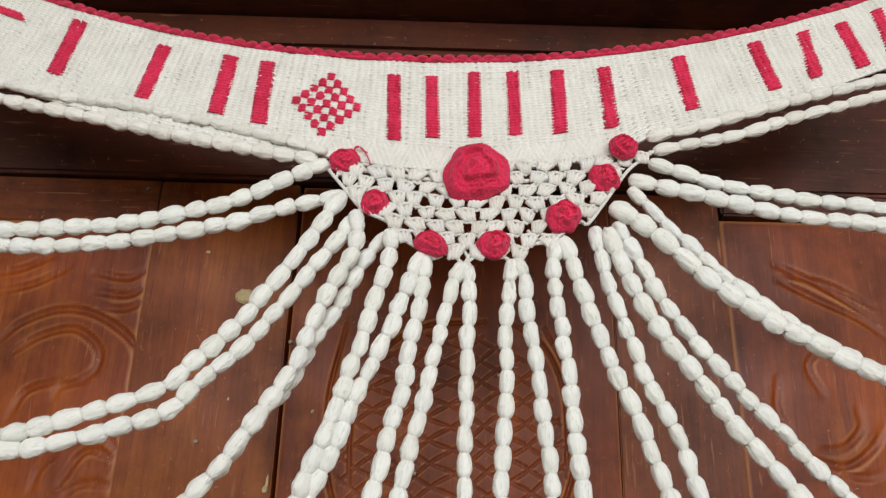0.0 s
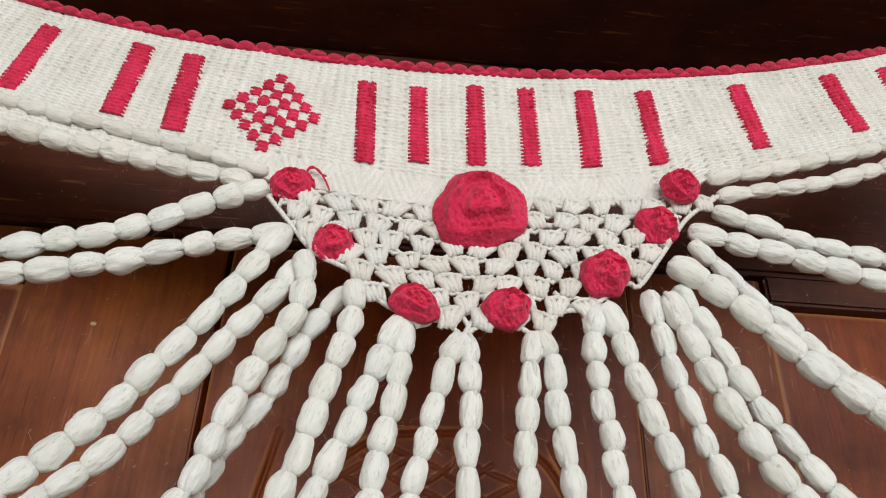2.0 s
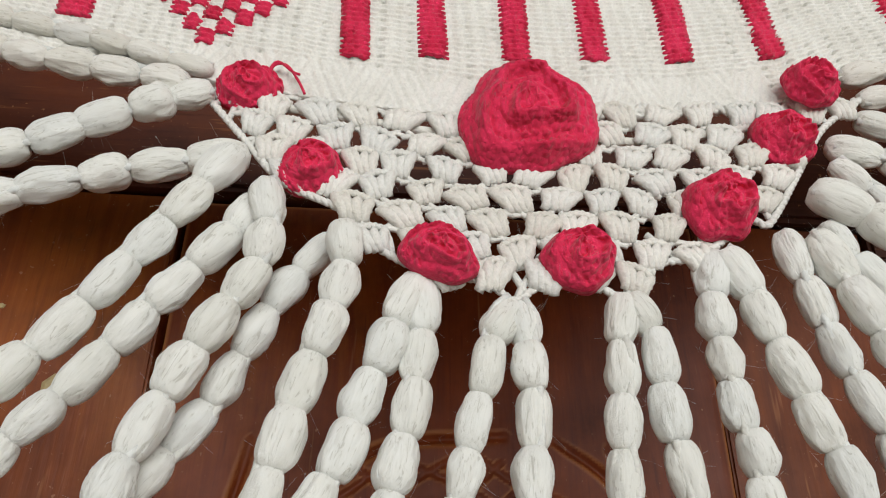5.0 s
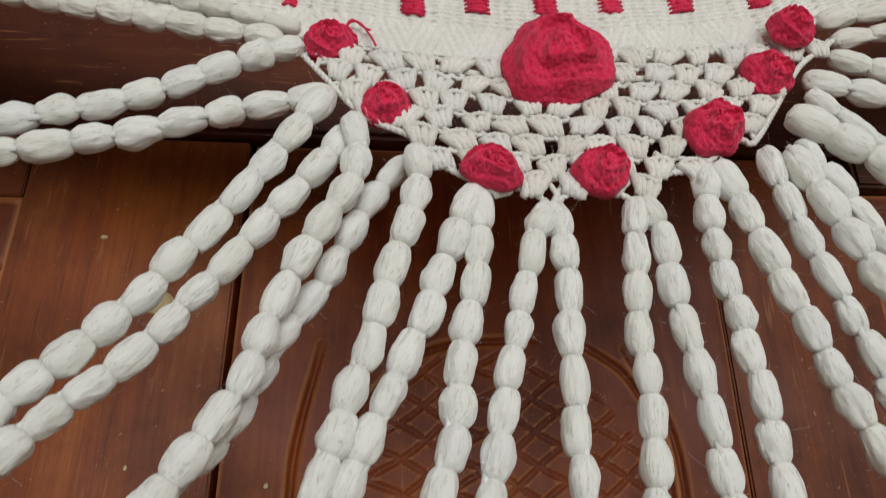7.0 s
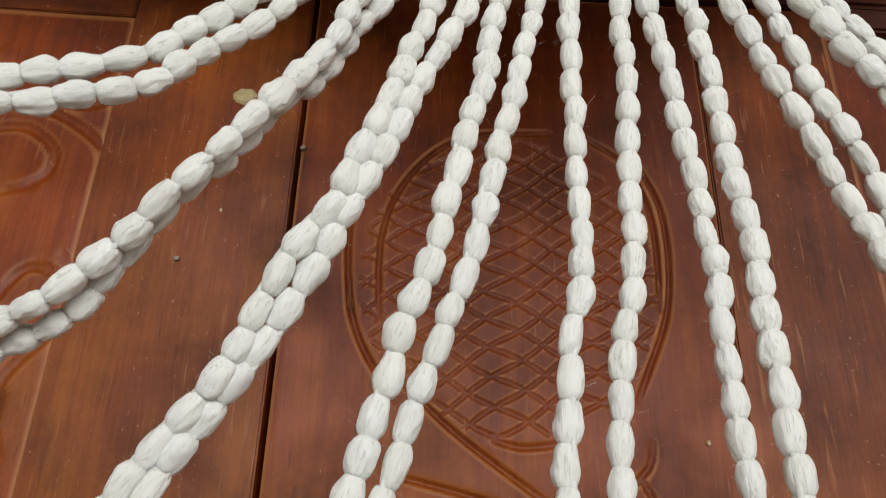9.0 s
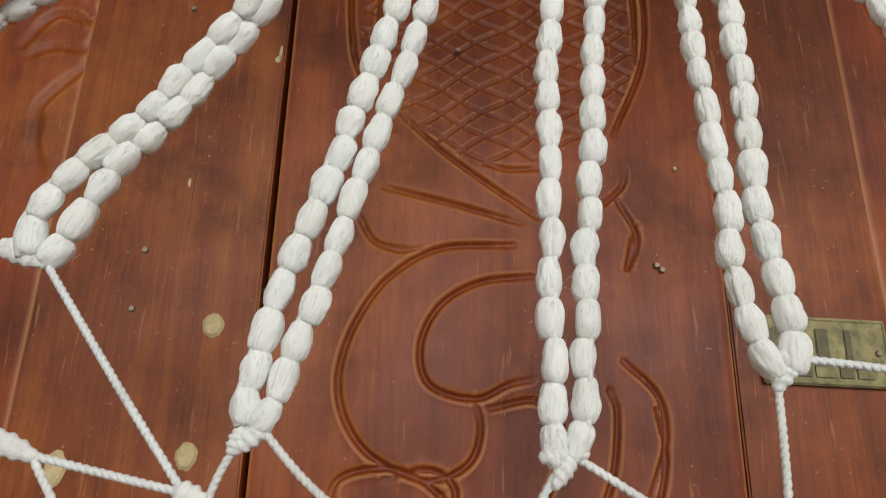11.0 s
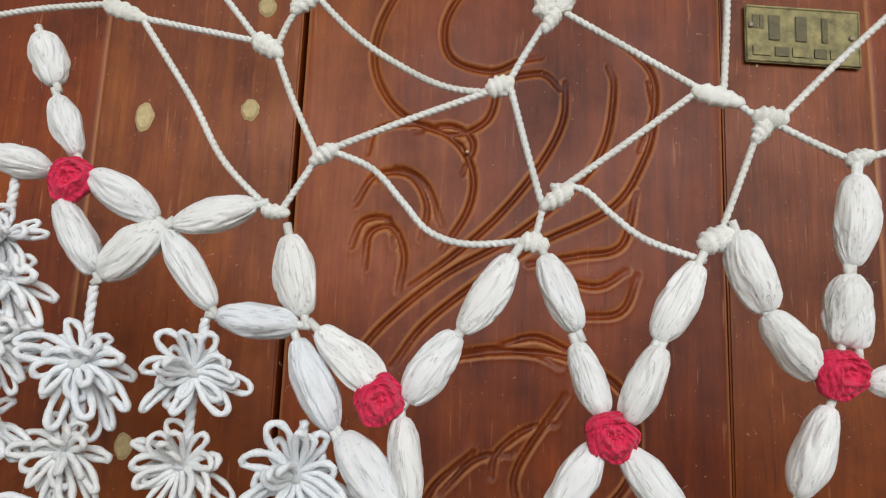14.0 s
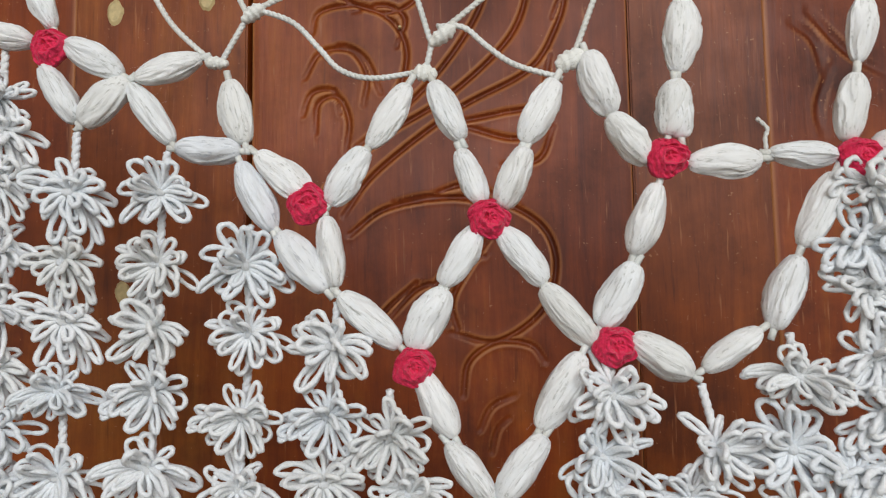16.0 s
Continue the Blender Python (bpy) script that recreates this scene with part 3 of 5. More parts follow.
for k, (x, z) in enumerate(((0.0877, 1.7672), (-0.1991, 1.7633), (-0.1941, 1.9234), (0.0907, 1.7645), (-0.0287, 1.9048), (-0.201, 1.7299), (-0.1303, 2.0017), (-0.2629, 2.1296))):
    ob = part("nail_head", disc(0.0020, -0.0012, 0.003, 12, 0.12, seed=40 + k), STEEL, None)
    ob.location = (x, -0.0016, z)
    tagged(ob, "small dull nail head driven into the door", "nail", group="nails in the door")

# ---- the crocheted hanging ----
toran = tagged(new("crochet_door_hanging"), "white crocheted cotton door hanging with crimson wool roses", "door hanging")
CX, CZ, RT = -0.0346, 3.0297, 0.8580


def band_width(a):
    x = CX + 0.92 * math.sin(a)
    return float(np.interp(x, (-0.45, -0.33, -0.20, -0.092, -0.05, 0.0, 0.06, 0.10, 0.125, 0.20, 0.29, 0.45), (0.071, 0.0715, 0.0745, 0.0785, 0.083, 0.0865, 0.083, 0.078, 0.067, 0.060, 0.055, 0.052)))


def on_band(a, v, lift=0.0):
    """Place on the band: a is the angle round the band's centre, v goes from its top edge (0) to its lower edge (1)."""
    r = RT + v * band_width(a)
    x, z = CX + r * math.sin(a), CZ - r * math.cos(a)
    return Vector((x, net_y(x, z) - lift, z))


COL, ROW = 0.0047, 0.0022


def stitch(s, v, low=0.0):
    """Relief of the knitted columns at s metres along and v metres across."""
    s = s + 0.0011 * noise.noise(Vector((s * 22, v * 30, 5.5)))
    u = (s / COL) % 1.0
    arch = abs(math.sin(math.pi * u)) ** 0.6
    slope = abs(u - 0.5) * 1.1
    w = math.cos(2 * math.pi * (v / ROW + slope))
    k = int(math.floor(s / COL))
    pore = 0.0
    if (k + (u > 0.5)) % 2 == 0 and (u < 0.14 or u > 0.86):
        pore = -0.0040 * max(0.0, min(1.0, 0.35 + 2.4 * noise.noise(Vector((s * 38, v * 44, 2.2))))) * max(0.0, math.cos(2 * math.pi * v / (2 * ROW))) ** 2
    if low > 0.0:
        fan = math.cos(2 * math.pi * (s / 0.0034 + v / 0.0085 * (1 if int(s / 0.0125) % 2 else -1)))
        w, arch, pore = fan, arch * (1 - low) + 0.6 * low, pore * (1 - low) - 0.0016 * low * max(0.0, noise.noise(Vector((s * 240, v * 260, 7.0))) - 0.25)
    lump = noise.noise(Vector((s * 160, v * 160, 3.1))) * 0.0005 + noise.noise(Vector((s * 35, v * 35, 9.0))) * 0.0012
    return 0.0008 * arch + 0.0006 * w * (0.45 + 0.55 * arch) + pore + lump


def band_sheet(name, a0, a1, v0, v1, mat, lift, teeth=0.0, da=0.00077, dv=0.00046, label="", parent=None, slant=0.0):
    """A knitted patch of the band between two angles; slant shifts its lower end along the band."""
    na = max(3, int((a1 - a0) * 0.9 / da))
    mid = (a0 + a1) / 2
    w = band_width(mid)
    nv = max(3, int((v1 - v0) * w / dv))
    verts, faces = [], []
    for j in range(nv + 1):
        v = v0 + (v1 - v0) * j / nv
        jag = teeth * (1 if int(v * w / ROW * 2) % 2 else -1) + teeth * 0.5 * noise.noise(Vector((a0 * 90, v * 50, 1.7)))
        for i in range(na + 1):
            f = i / na
            a = a0 + (a1 - a0) * f + slant * (v - v0) / max(1e-6, v1 - v0)
            a += jag / 0.9 * (2 * f - 1) * (1 if f in (0.0, 1.0) else 0.6)
            rim = min(f, 1 - f) * na * da
            rise = lift + stitch((a + 2) * 0.9, v * w, max(0.0, min(1.0, (v - 0.80) / 0.05)) if -0.07 < a < 0.14 else 0.0) - (0.0012 * max(0.0, 1 - rim / 0.0012) if teeth else 0.0)
            verts.append(on_band(a, v, rise))
    for j in range(nv):
        for i in range(na):
            k = j * (na + 1) + i
            faces.append((k, k + na + 1, k + na + 2, k + 1))
    loop = [i for i in range(na + 1)] + [(j + 1) * (na + 1) - 1 for j in range(1, nv + 1)]
    loop += [nv * (na + 1) + i for i in range(na - 1, -1, -1)] + [j * (na + 1) for j in range(nv - 1, 0, -1)]
    base = len(verts)
    verts += [verts[k] + Vector((0, 0.003 if not teeth else 0.0016, 0)) for k in loop]
    n = len(loop)
    faces += [(loop[k], loop[(k + 1) % n], base + (k + 1) % n, base + k) for k in range(n)]
    return link_mesh(name, verts, faces, mat, parent or toran, label)


band = band_sheet("band", -0.47, 0.45, 0.0, 1.0, CREAM, 0.0, label="cream knitted cotton band")


def red_bar(a_top, v_top, a_low, v_low, width):
    half = width / 2 / 0.9
    band_sheet("red_bar", a_top - half, a_top + half, v_top, v_low, RED, 0.0017, teeth=0.00075, label="plain crimson bar worked into the band", parent=band, slant=a_low - a_top)


red_bar(-0.2773, 0.116, -0.2736, 0.737, 0.0109)
red_bar(-0.2031, 0.148, -0.2026, 0.751, 0.0101)
red_bar(-0.1480, 0.133, -0.1452, 0.751, 0.0101)
red_bar(-0.1181, 0.135, -0.1121, 0.777, 0.0101)
red_bar(-0.0169, 0.152, -0.0132, 0.764, 0.0084)
red_bar(0.0129, 0.148, 0.0146, 0.719, 0.0084)
red_bar(0.0464, 0.107, 0.0448, 0.704, 0.0084)
red_bar(0.0773, 0.103, 0.0742, 0.710, 0.0084)
red_bar(0.1128, 0.117, 0.1072, 0.723, 0.0092)
red_bar(0.1505, 0.137, 0.1461, 0.753, 0.0092)
red_bar(0.2126, 0.145, 0.2090, 0.823, 0.0101)
red_bar(0.2773, 0.156, 0.2769, 0.832, 0.0101)
red_bar(0.3211, 0.172, 0.3127, 0.821, 0.0092)
red_bar(0.3549, 0.206, 0.3529, 0.881, 0.0101)
red_bar(0.3899, 0.186, 0.3817, 0.860, 0.0092)
red_bar(-0.3403, 0.223, -0.3349, 0.297, 0.0280)

for i in range(-4, 5):
    for j in range(-4, 5):
        if abs(i) + abs(j) <= 4 and (i + j) % 2 == 0:
            a, v = -0.0659 + i * 0.00575, 0.497 + j * 0.0055 / 0.078
            band_sheet("red_square", a - 0.0030, a + 0.0030, v - 0.036, v + 0.036, RED, 0.0015, teeth=0.0003, parent=band)


def ball_mesh(name, mat, rings, around, form):
    """A closed rounded body from form(u, w) -> point, u along the axis and w round it."""
    verts, faces = [form(0.0, 0.0)], []
    for i in range(1, rings):
        for k in range(around):
            verts.append(form(i / rings, 2 * math.pi * k / around))
    verts.append(form(1.0, 0.0))
    for k in range(around):
        faces.append((0, 1 + (k + 1) % around, 1 + k))
        last = 1 + (rings - 2) * around
        faces.append((len(verts) - 1, last + k, last + (k + 1) % around))
    for i in range(rings - 2):
        for k in range(around):
            a, b = 1 + i * around + k, 1 + i * around + (k + 1) % around
            faces.append((a, b, b + around, a + around))
    me = bpy.data.meshes.new(name)
    me.from_pydata([tuple(v) for v in verts], [], faces)
    me.materials.append(mat)
    me.polygons.foreach_set("use_smooth", [True] * len(me.polygons))
    return me


def wound_body(name, mat, seed, strands, square, rings=12, tip=0.0, slit=0.3, swirl=0.0, shag=0.0):
    """Yarn wound lengthwise into a plump bead: unit length and unit width, its axis along z."""
    rnd = random.Random(seed)
    rise = [rnd.uniform(0.2, 1.3) for _ in range(strands)]
    lean = rnd.uniform(-0.5, 0.5) * (1 + swirl)
    slits = [(rnd.uniform(0, 2 * math.pi), rnd.uniform(-0.28, 0.28), rnd.uniform(0.08, 0.2), rnd.uniform(0.3, 1.0)) for _ in range(7)]
    bulge = rnd.uniform(-0.07, 0.07)
    sag = rnd.uniform(-0.05, 0.05)

    def form(u, w):
        z = u - 0.5
        r = 0.5 * max(0.0, math.sin(math.pi * u)) ** square * (1 + bulge * math.sin(2 * math.pi * u)) + tip
        if u in (0.0, 1.0):
            r = 0.0
        wander = (0.45 + 0.35 * swirl + 0.3 * shag) * noise.noise(Vector((math.cos(w) * 1.3, math.sin(w) * 1.3, z * 2.2 + seed)))
        twist = w + lean * z + wander
        pos = (twist / (2 * math.pi) * strands) % strands
        k, f = int(pos), pos - int(pos)
        ridge = math.sin(math.pi * f) ** 0.6 * rise[k % strands]
        cut = 0.0
        for at, zz, long, deep in slits:
            d = abs((w + wander - at + math.pi) % (2 * math.pi) - math.pi)
            cut += slit * 0.34 * deep * math.exp(-((d / 0.09) ** 2)) * math.exp(-(((z - zz) / long) ** 2))
        lump = 0.11 * noise.noise(Vector((math.cos(w) * 1.6, math.sin(w) * 1.6, z * 3 + seed * 3.7)))
        r *= 0.91 + (0.10 - 0.05 * swirl + 0.035 * shag) * ridge - cut + lump * (1 + 0.4 * swirl + 0.5 * shag)
        return (r * math.cos(w) + sag * math.sin(math.pi * u), r * math.sin(w), z)

    return ball_mesh(name, mat, rings, strands * 4, form)


BEADS = [wound_body("bead", WOUND, s, 12 + s % 3, 0.25 + 0.03 * (s % 3), 16, slit=0.16, swirl=0.4) for s in range(8)]
BEADS_CREAM = [wound_body("bead", WOUND_CREAM, s + 20, 12 + s % 3, 0.27 + 0.03 * (s % 3), 16, slit=0.16, swirl=0.4) for s in range(8)]
PODS = [wound_body("pod", WOUND_LOOSE, s + 50, 17 + s % 3, 0.34 + 0.04 * (s % 3), 24, slit=0.4, shag=1.0) for s in range(6)]
PODS_COOL = [wound_body("pod", WOUND_COOL, s + 70, 12 + s % 3, 0.42, 24, slit=0.8, shag=1.6) for s in range(3)]


def along(a, b, width, deep, roll):
    """The pose and scale that lay a unit body from a to b."""
    a, b = Vector(a), Vector(b)
    way = b - a
    turn = way.to_track_quat("Z", "Y").to_matrix().to_4x4()
    return Matrix.Translation((a + b) / 2) @ turn @ Matrix.Rotation(roll, 4, "Z") @ Matrix.Diagonal((width, deep, way.length, 1))


chain_count = [0]


def chain(points, width=0.0110, pitch=0.0138, out=0.0, kit=None, swell=0.0):
    """A strand of wound beads on a thin core, hanging along the points (x, z)."""
    chain_count[0] += 1
    rnd = random.Random(100 + chain_count[0])
    line = smooth_line(on_net(points, out), 0.004)
    verts, faces = [], []
    tube(line, 0.0016, 5, verts, faces)
    t, a, b = frames_along(line)
    side = rnd.choice((-1, 1)) * rnd.uniform(0.5, 1.3)
    off = width * 0.23 * (math.sin(side) * a - math.cos(side) * np.sign(b[:, 1:2] + 1e-9) * b)
    wave = 1 + 0.12 * np.sin(np.arange(len(line)) * 1.7)[:, None]
    tube(line + off * wave, 0.0012, 6, verts, faces)
    cord = link_mesh("bead_chain", verts, faces, WHITE, toran)
    run = float(np.linalg.norm(np.diff(line, axis=0), axis=1).sum())
    n = max(2, round(run / pitch))
    cuts = np.cumsum([rnd.uniform(0.86, 1.14) for _ in range(n)])
    cuts = np.r_[0, cuts / cuts[-1]] * (len(line) - 1)
    at = np.stack([np.interp(cuts, np.arange(len(line)), line[:, k]) for k in range(3)], 1)
    for i in range(n):
        a, b = at[i], at[i + 1]
        mid, way = (a + b) / 2, (b - a) * 0.565
        w = width * rnd.uniform(0.92, 1.08) * (1 + swell * (i / n - 0.5))
        shift = np.array([rnd.uniform(-1, 1), rnd.uniform(-1, 1), 0]) * 0.0008
        me = (kit or BEADS)[rnd.randrange(8)]
        share("bead", me, along(mid - way + shift, mid + way + shift, w, w * rnd.uniform(0.88, 1.0), rnd.uniform(0, 6.28)), cord)
    return cord


chain([(-0.0904, 2.0969), (-0.1279, 2.1073), (-0.1588, 2.1146), (-0.2214, 2.1275), (-0.2761, 2.1347), (-0.3164, 2.1434), (-0.362, 2.1548)], width=0.0077, pitch=0.013, kit=BEADS_CREAM, out=0.002)
chain([(-0.0964, 2.0898), (-0.1302, 2.0956), (-0.1567, 2.0999), (-0.2065, 2.109), (-0.2613, 2.1203), (-0.3129, 2.1307), (-0.358, 2.1419)], width=0.0099, pitch=0.0142, kit=BEADS_CREAM, out=0.003)
chain([(0.1216, 2.1159), (0.1748, 2.1319), (0.2237, 2.1487), (0.2939, 2.17), (0.3426, 2.1885)], width=0.0090, pitch=0.0165, kit=BEADS_CREAM)
chain([(0.1257, 2.106), (0.1808, 2.1201), (0.2377, 2.14), (0.2908, 2.1567), (0.3394, 2.1741)], width=0.0090, pitch=0.0165, kit=BEADS_CREAM)
chain([(-0.0882, 2.0884), (-0.1099, 2.078), (-0.137, 2.0626), (-0.1607, 2.0529), (-0.1913, 2.0447), (-0.2184, 2.0391), (-0.2873, 2.0337), (-0.3334, 2.0362)], pitch=0.0146, out=0.003)
chain([(-0.0753, 2.0646), (-0.1008, 2.0597), (-0.1283, 2.0499), (-0.1554, 2.0411), (-0.1825, 2.0352), (-0.2059, 2.0301), (-0.2504, 2.0248), (-0.2851, 2.0249), (-0.3311, 2.0293)], pitch=0.0142)
chain([(-0.0761, 2.0638), (-0.0872, 2.0473), (-0.0959, 2.0321), (-0.1134, 2.0056), (-0.1274, 1.9843), (-0.1431, 1.9643), (-0.1593, 1.9477), (-0.1688, 1.9368), (-0.2143, 1.9188), (-0.2461, 1.9091), (-0.2819, 1.9057)], out=0.003)
chain([(-0.0696, 2.0494), (-0.0773, 2.0351), (-0.0907, 2.0184), (-0.1047, 1.9966), (-0.1159, 1.9807), (-0.1275, 1.9631), (-0.1408, 1.9512), (-0.1537, 1.9365), (-0.1657, 1.9239), (-0.227, 1.904), (-0.2436, 1.9025), (-0.277, 1.9013)])
chain([(-0.0671, 2.0528), (-0.0648, 2.0432), (-0.0658, 2.0271), (-0.0743, 2.0117), (-0.0829, 1.9941), (-0.0896, 1.9751), (-0.0972, 1.9493), (-0.1095, 1.9299), (-0.119, 1.9133), (-0.1291, 1.8967), (-0.1408, 1.8851), (-0.1492, 1.8734), (-0.1801, 1.8435), (-0.199, 1.8335), (-0.22, 1.8233), (-0.2435, 1.8115), (-0.2615, 1.7969)], out=0.004)
chain([(-0.0482, 2.0408), (-0.0534, 2.035), (-0.0655, 2.0141), (-0.0746, 1.992), (-0.0851, 1.9754), (-0.0928, 1.9587), (-0.0984, 1.9453), (-0.1099, 1.9308), (-0.1201, 1.9145), (-0.1308, 1.8979), (-0.143, 1.8856), (-0.1519, 1.8737), (-0.1766, 1.8415), (-0.1965, 1.8304), (-0.2175, 1.8203), (-0.241, 1.8071), (-0.2581, 1.7922)], width=0.0099, out=-0.006)
chain([(-0.0465, 2.0408), (-0.0437, 2.0341), (-0.0456, 2.0222), (-0.0503, 2.0045), (-0.0557, 1.9856), (-0.0604, 1.9641), (-0.0651, 1.9499), (-0.0679, 1.9387), (-0.0722, 1.927), (-0.0751, 1.913), (-0.0813, 1.9024), (-0.0834, 1.8916), (-0.0872, 1.8822), (-0.0938, 1.873), (-0.1003, 1.8641), (-0.1052, 1.8556), (-0.1201, 1.8223), (-0.1415, 1.7958), (-0.161, 1.7676), (-0.1822, 1.7471), (-0.1951, 1.7236), (-0.1929, 1.7135)], out=0.003)
chain([(-0.0252, 2.0262), (-0.0295, 2.0189), (-0.0368, 1.997), (-0.0426, 1.9797), (-0.0473, 1.9683), (-0.0526, 1.9549), (-0.0568, 1.9456), (-0.0607, 1.9345), (-0.0652, 1.9229), (-0.0702, 1.9099), (-0.0748, 1.8979), (-0.0788, 1.888), (-0.0857, 1.8777), (-0.0892, 1.8664), (-0.0943, 1.8569), (-0.1095, 1.8285), (-0.1294, 1.8028), (-0.1472, 1.7746), (-0.1664, 1.7516), (-0.1779, 1.7279), (-0.1833, 1.7166), (-0.1891, 1.7116)])
chain([(-0.0235, 2.0262), (-0.0213, 2.0207), (-0.0237, 2.0069), (-0.026, 1.9909), (-0.0288, 1.9767), (-0.0318, 1.9621), (-0.0328, 1.9494), (-0.0355, 1.9362), (-0.039, 1.9226), (-0.0423, 1.9089), (-0.0446, 1.897), (-0.0475, 1.8845), (-0.0495, 1.8733), (-0.0515, 1.8642), (-0.0535, 1.8565), (-0.0613, 1.8383), (-0.0697, 1.8037), (-0.0803, 1.7682), (-0.0903, 1.7372), (-0.0978, 1.7128), (-0.1042, 1.6885), (-0.11, 1.6616), (-0.1089, 1.6557)])
chain([(0.0002, 2.0208), (-0.005, 2.0146), (-0.0071, 2.0023), (-0.0104, 1.9878), (-0.0135, 1.9751), (-0.0164, 1.9607), (-0.0194, 1.9481), (-0.0224, 1.9339), (-0.0263, 1.9195), (-0.0289, 1.906), (-0.032, 1.8934), (-0.0352, 1.8777), (-0.0379, 1.8652), (-0.0397, 1.8567), (-0.0506, 1.8286), (-0.0623, 1.7894), (-0.0731, 1.7525), (-0.0827, 1.7189), (-0.0932, 1.6846), (-0.1002, 1.658), (-0.1044, 1.6534)], width=0.0099)
chain([(0.0016, 2.0208), (0.0031, 2.0178), (0.0043, 2.0028), (0.0039, 1.9872), (0.0033, 1.9748), (0.0035, 1.9607), (0.0034, 1.9451), (0.0026, 1.9304), (0.0023, 1.9164), (0.0027, 1.9024), (0.0028, 1.8899), (0.0028, 1.8748), (0.0028, 1.8606), (-0.0043, 1.8282), (-0.0066, 1.7828), (-0.007, 1.7423), (-0.0083, 1.7062), (-0.0082, 1.6778), (-0.0096, 1.6487), (-0.0071, 1.6439)], width=0.0099)
chain([(0.0308, 2.024), (0.0276, 2.0191), (0.0281, 2.0038), (0.0265, 1.987), (0.0264, 1.9725), (0.0261, 1.9575), (0.0256, 1.9433), (0.0254, 1.9287), (0.0246, 1.912), (0.0234, 1.8953), (0.0225, 1.8787), (0.0214, 1.8625), (0.0142, 1.8291), (0.01, 1.7829), (0.007, 1.7425), (0.0043, 1.7064), (0.002, 1.6705), (-0.0001, 1.6506), (-0.0035, 1.6462)], width=0.0099)
chain([(0.0326, 2.024), (0.0372, 2.0211), (0.0384, 2.0016), (0.0395, 1.9877), (0.0418, 1.9722), (0.0437, 1.9597), (0.0455, 1.9466), (0.0477, 1.9311), (0.0491, 1.9173), (0.0504, 1.9042), (0.0516, 1.8903), (0.0521, 1.8771), (0.0527, 1.8631), (0.05, 1.846), (0.0498, 1.8004), (0.0524, 1.7647), (0.0546, 1.7346), (0.0543, 1.7079), (0.0585, 1.6881), (0.0622, 1.6787), (0.0657, 1.6735)], width=0.0099)
chain([(0.0586, 2.0385), (0.0557, 2.0311), (0.056, 2.012), (0.0575, 1.9972), (0.059, 1.9825), (0.0616, 1.9675), (0.063, 1.9541), (0.0643, 1.9372), (0.0657, 1.9222), (0.0681, 1.9079), (0.0694, 1.893), (0.0694, 1.8776), (0.069, 1.8618), (0.0674, 1.8411), (0.0657, 1.7932), (0.0654, 1.7559), (0.066, 1.7266), (0.0712, 1.6941), (0.0715, 1.6807), (0.07, 1.6747)])
chain([(0.0604, 2.0385), (0.0654, 2.0329), (0.0674, 2.0194), (0.0713, 2.0054), (0.0771, 1.9904), (0.0839, 1.9695), (0.0901, 1.9549), (0.0969, 1.9407), (0.1024, 1.9298), (0.1084, 1.9159), (0.1127, 1.9038), (0.1166, 1.8902), (0.1227, 1.8672), (0.1264, 1.829), (0.1278, 1.8045), (0.1321, 1.7793), (0.133, 1.7631)], out=0.002)
chain([(0.0831, 2.0479), (0.0852, 2.0268), (0.0888, 2.008), (0.0944, 1.9938), (0.101, 1.973), (0.1073, 1.9574), (0.1152, 1.9431), (0.1222, 1.9283), (0.1292, 1.9135), (0.1314, 1.9014), (0.1369, 1.8892), (0.1426, 1.8402), (0.1391, 1.8018), (0.1367, 1.7699)], width=0.0099)
chain([(0.0888, 2.0458), (0.1003, 2.0118), (0.1158, 1.9842), (0.1333, 1.9615), (0.1487, 1.9409), (0.1677, 1.9191), (0.1891, 1.8946), (0.2046, 1.8737)], width=0.0120, pitch=0.0152, out=0.004)
chain([(0.0964, 2.052), (0.1142, 2.0122), (0.1327, 1.9847), (0.1532, 1.9607), (0.1756, 1.9385), (0.2016, 1.9138), (0.2222, 1.8924), (0.2359, 1.8716)], width=0.0103)
chain([(0.0916, 2.0612), (0.1105, 2.0497), (0.1332, 2.0278), (0.1518, 2.0096), (0.1773, 1.9926), (0.207, 1.9769), (0.2339, 1.9647), (0.2625, 1.9543)], width=0.0125, pitch=0.016, out=0.005)
chain([(0.1072, 2.0768), (0.1188, 2.0628), (0.1348, 2.0433), (0.1567, 2.0209), (0.181, 1.9995), (0.2074, 1.9834), (0.2373, 1.968), (0.2626, 1.9591)], width=0.0095)
chain([(0.1078, 2.084), (0.1348, 2.0778), (0.1597, 2.0724), (0.1878, 2.065), (0.216, 2.0598), (0.2799, 2.0551), (0.3238, 2.0573)], pitch=0.016)
chain([(0.1211, 2.0972), (0.1504, 2.0867), (0.1789, 2.0792), (0.211, 2.074), (0.2432, 2.0701), (0.2827, 2.0673), (0.3265, 2.0675)], pitch=0.0162, width=0.0099)

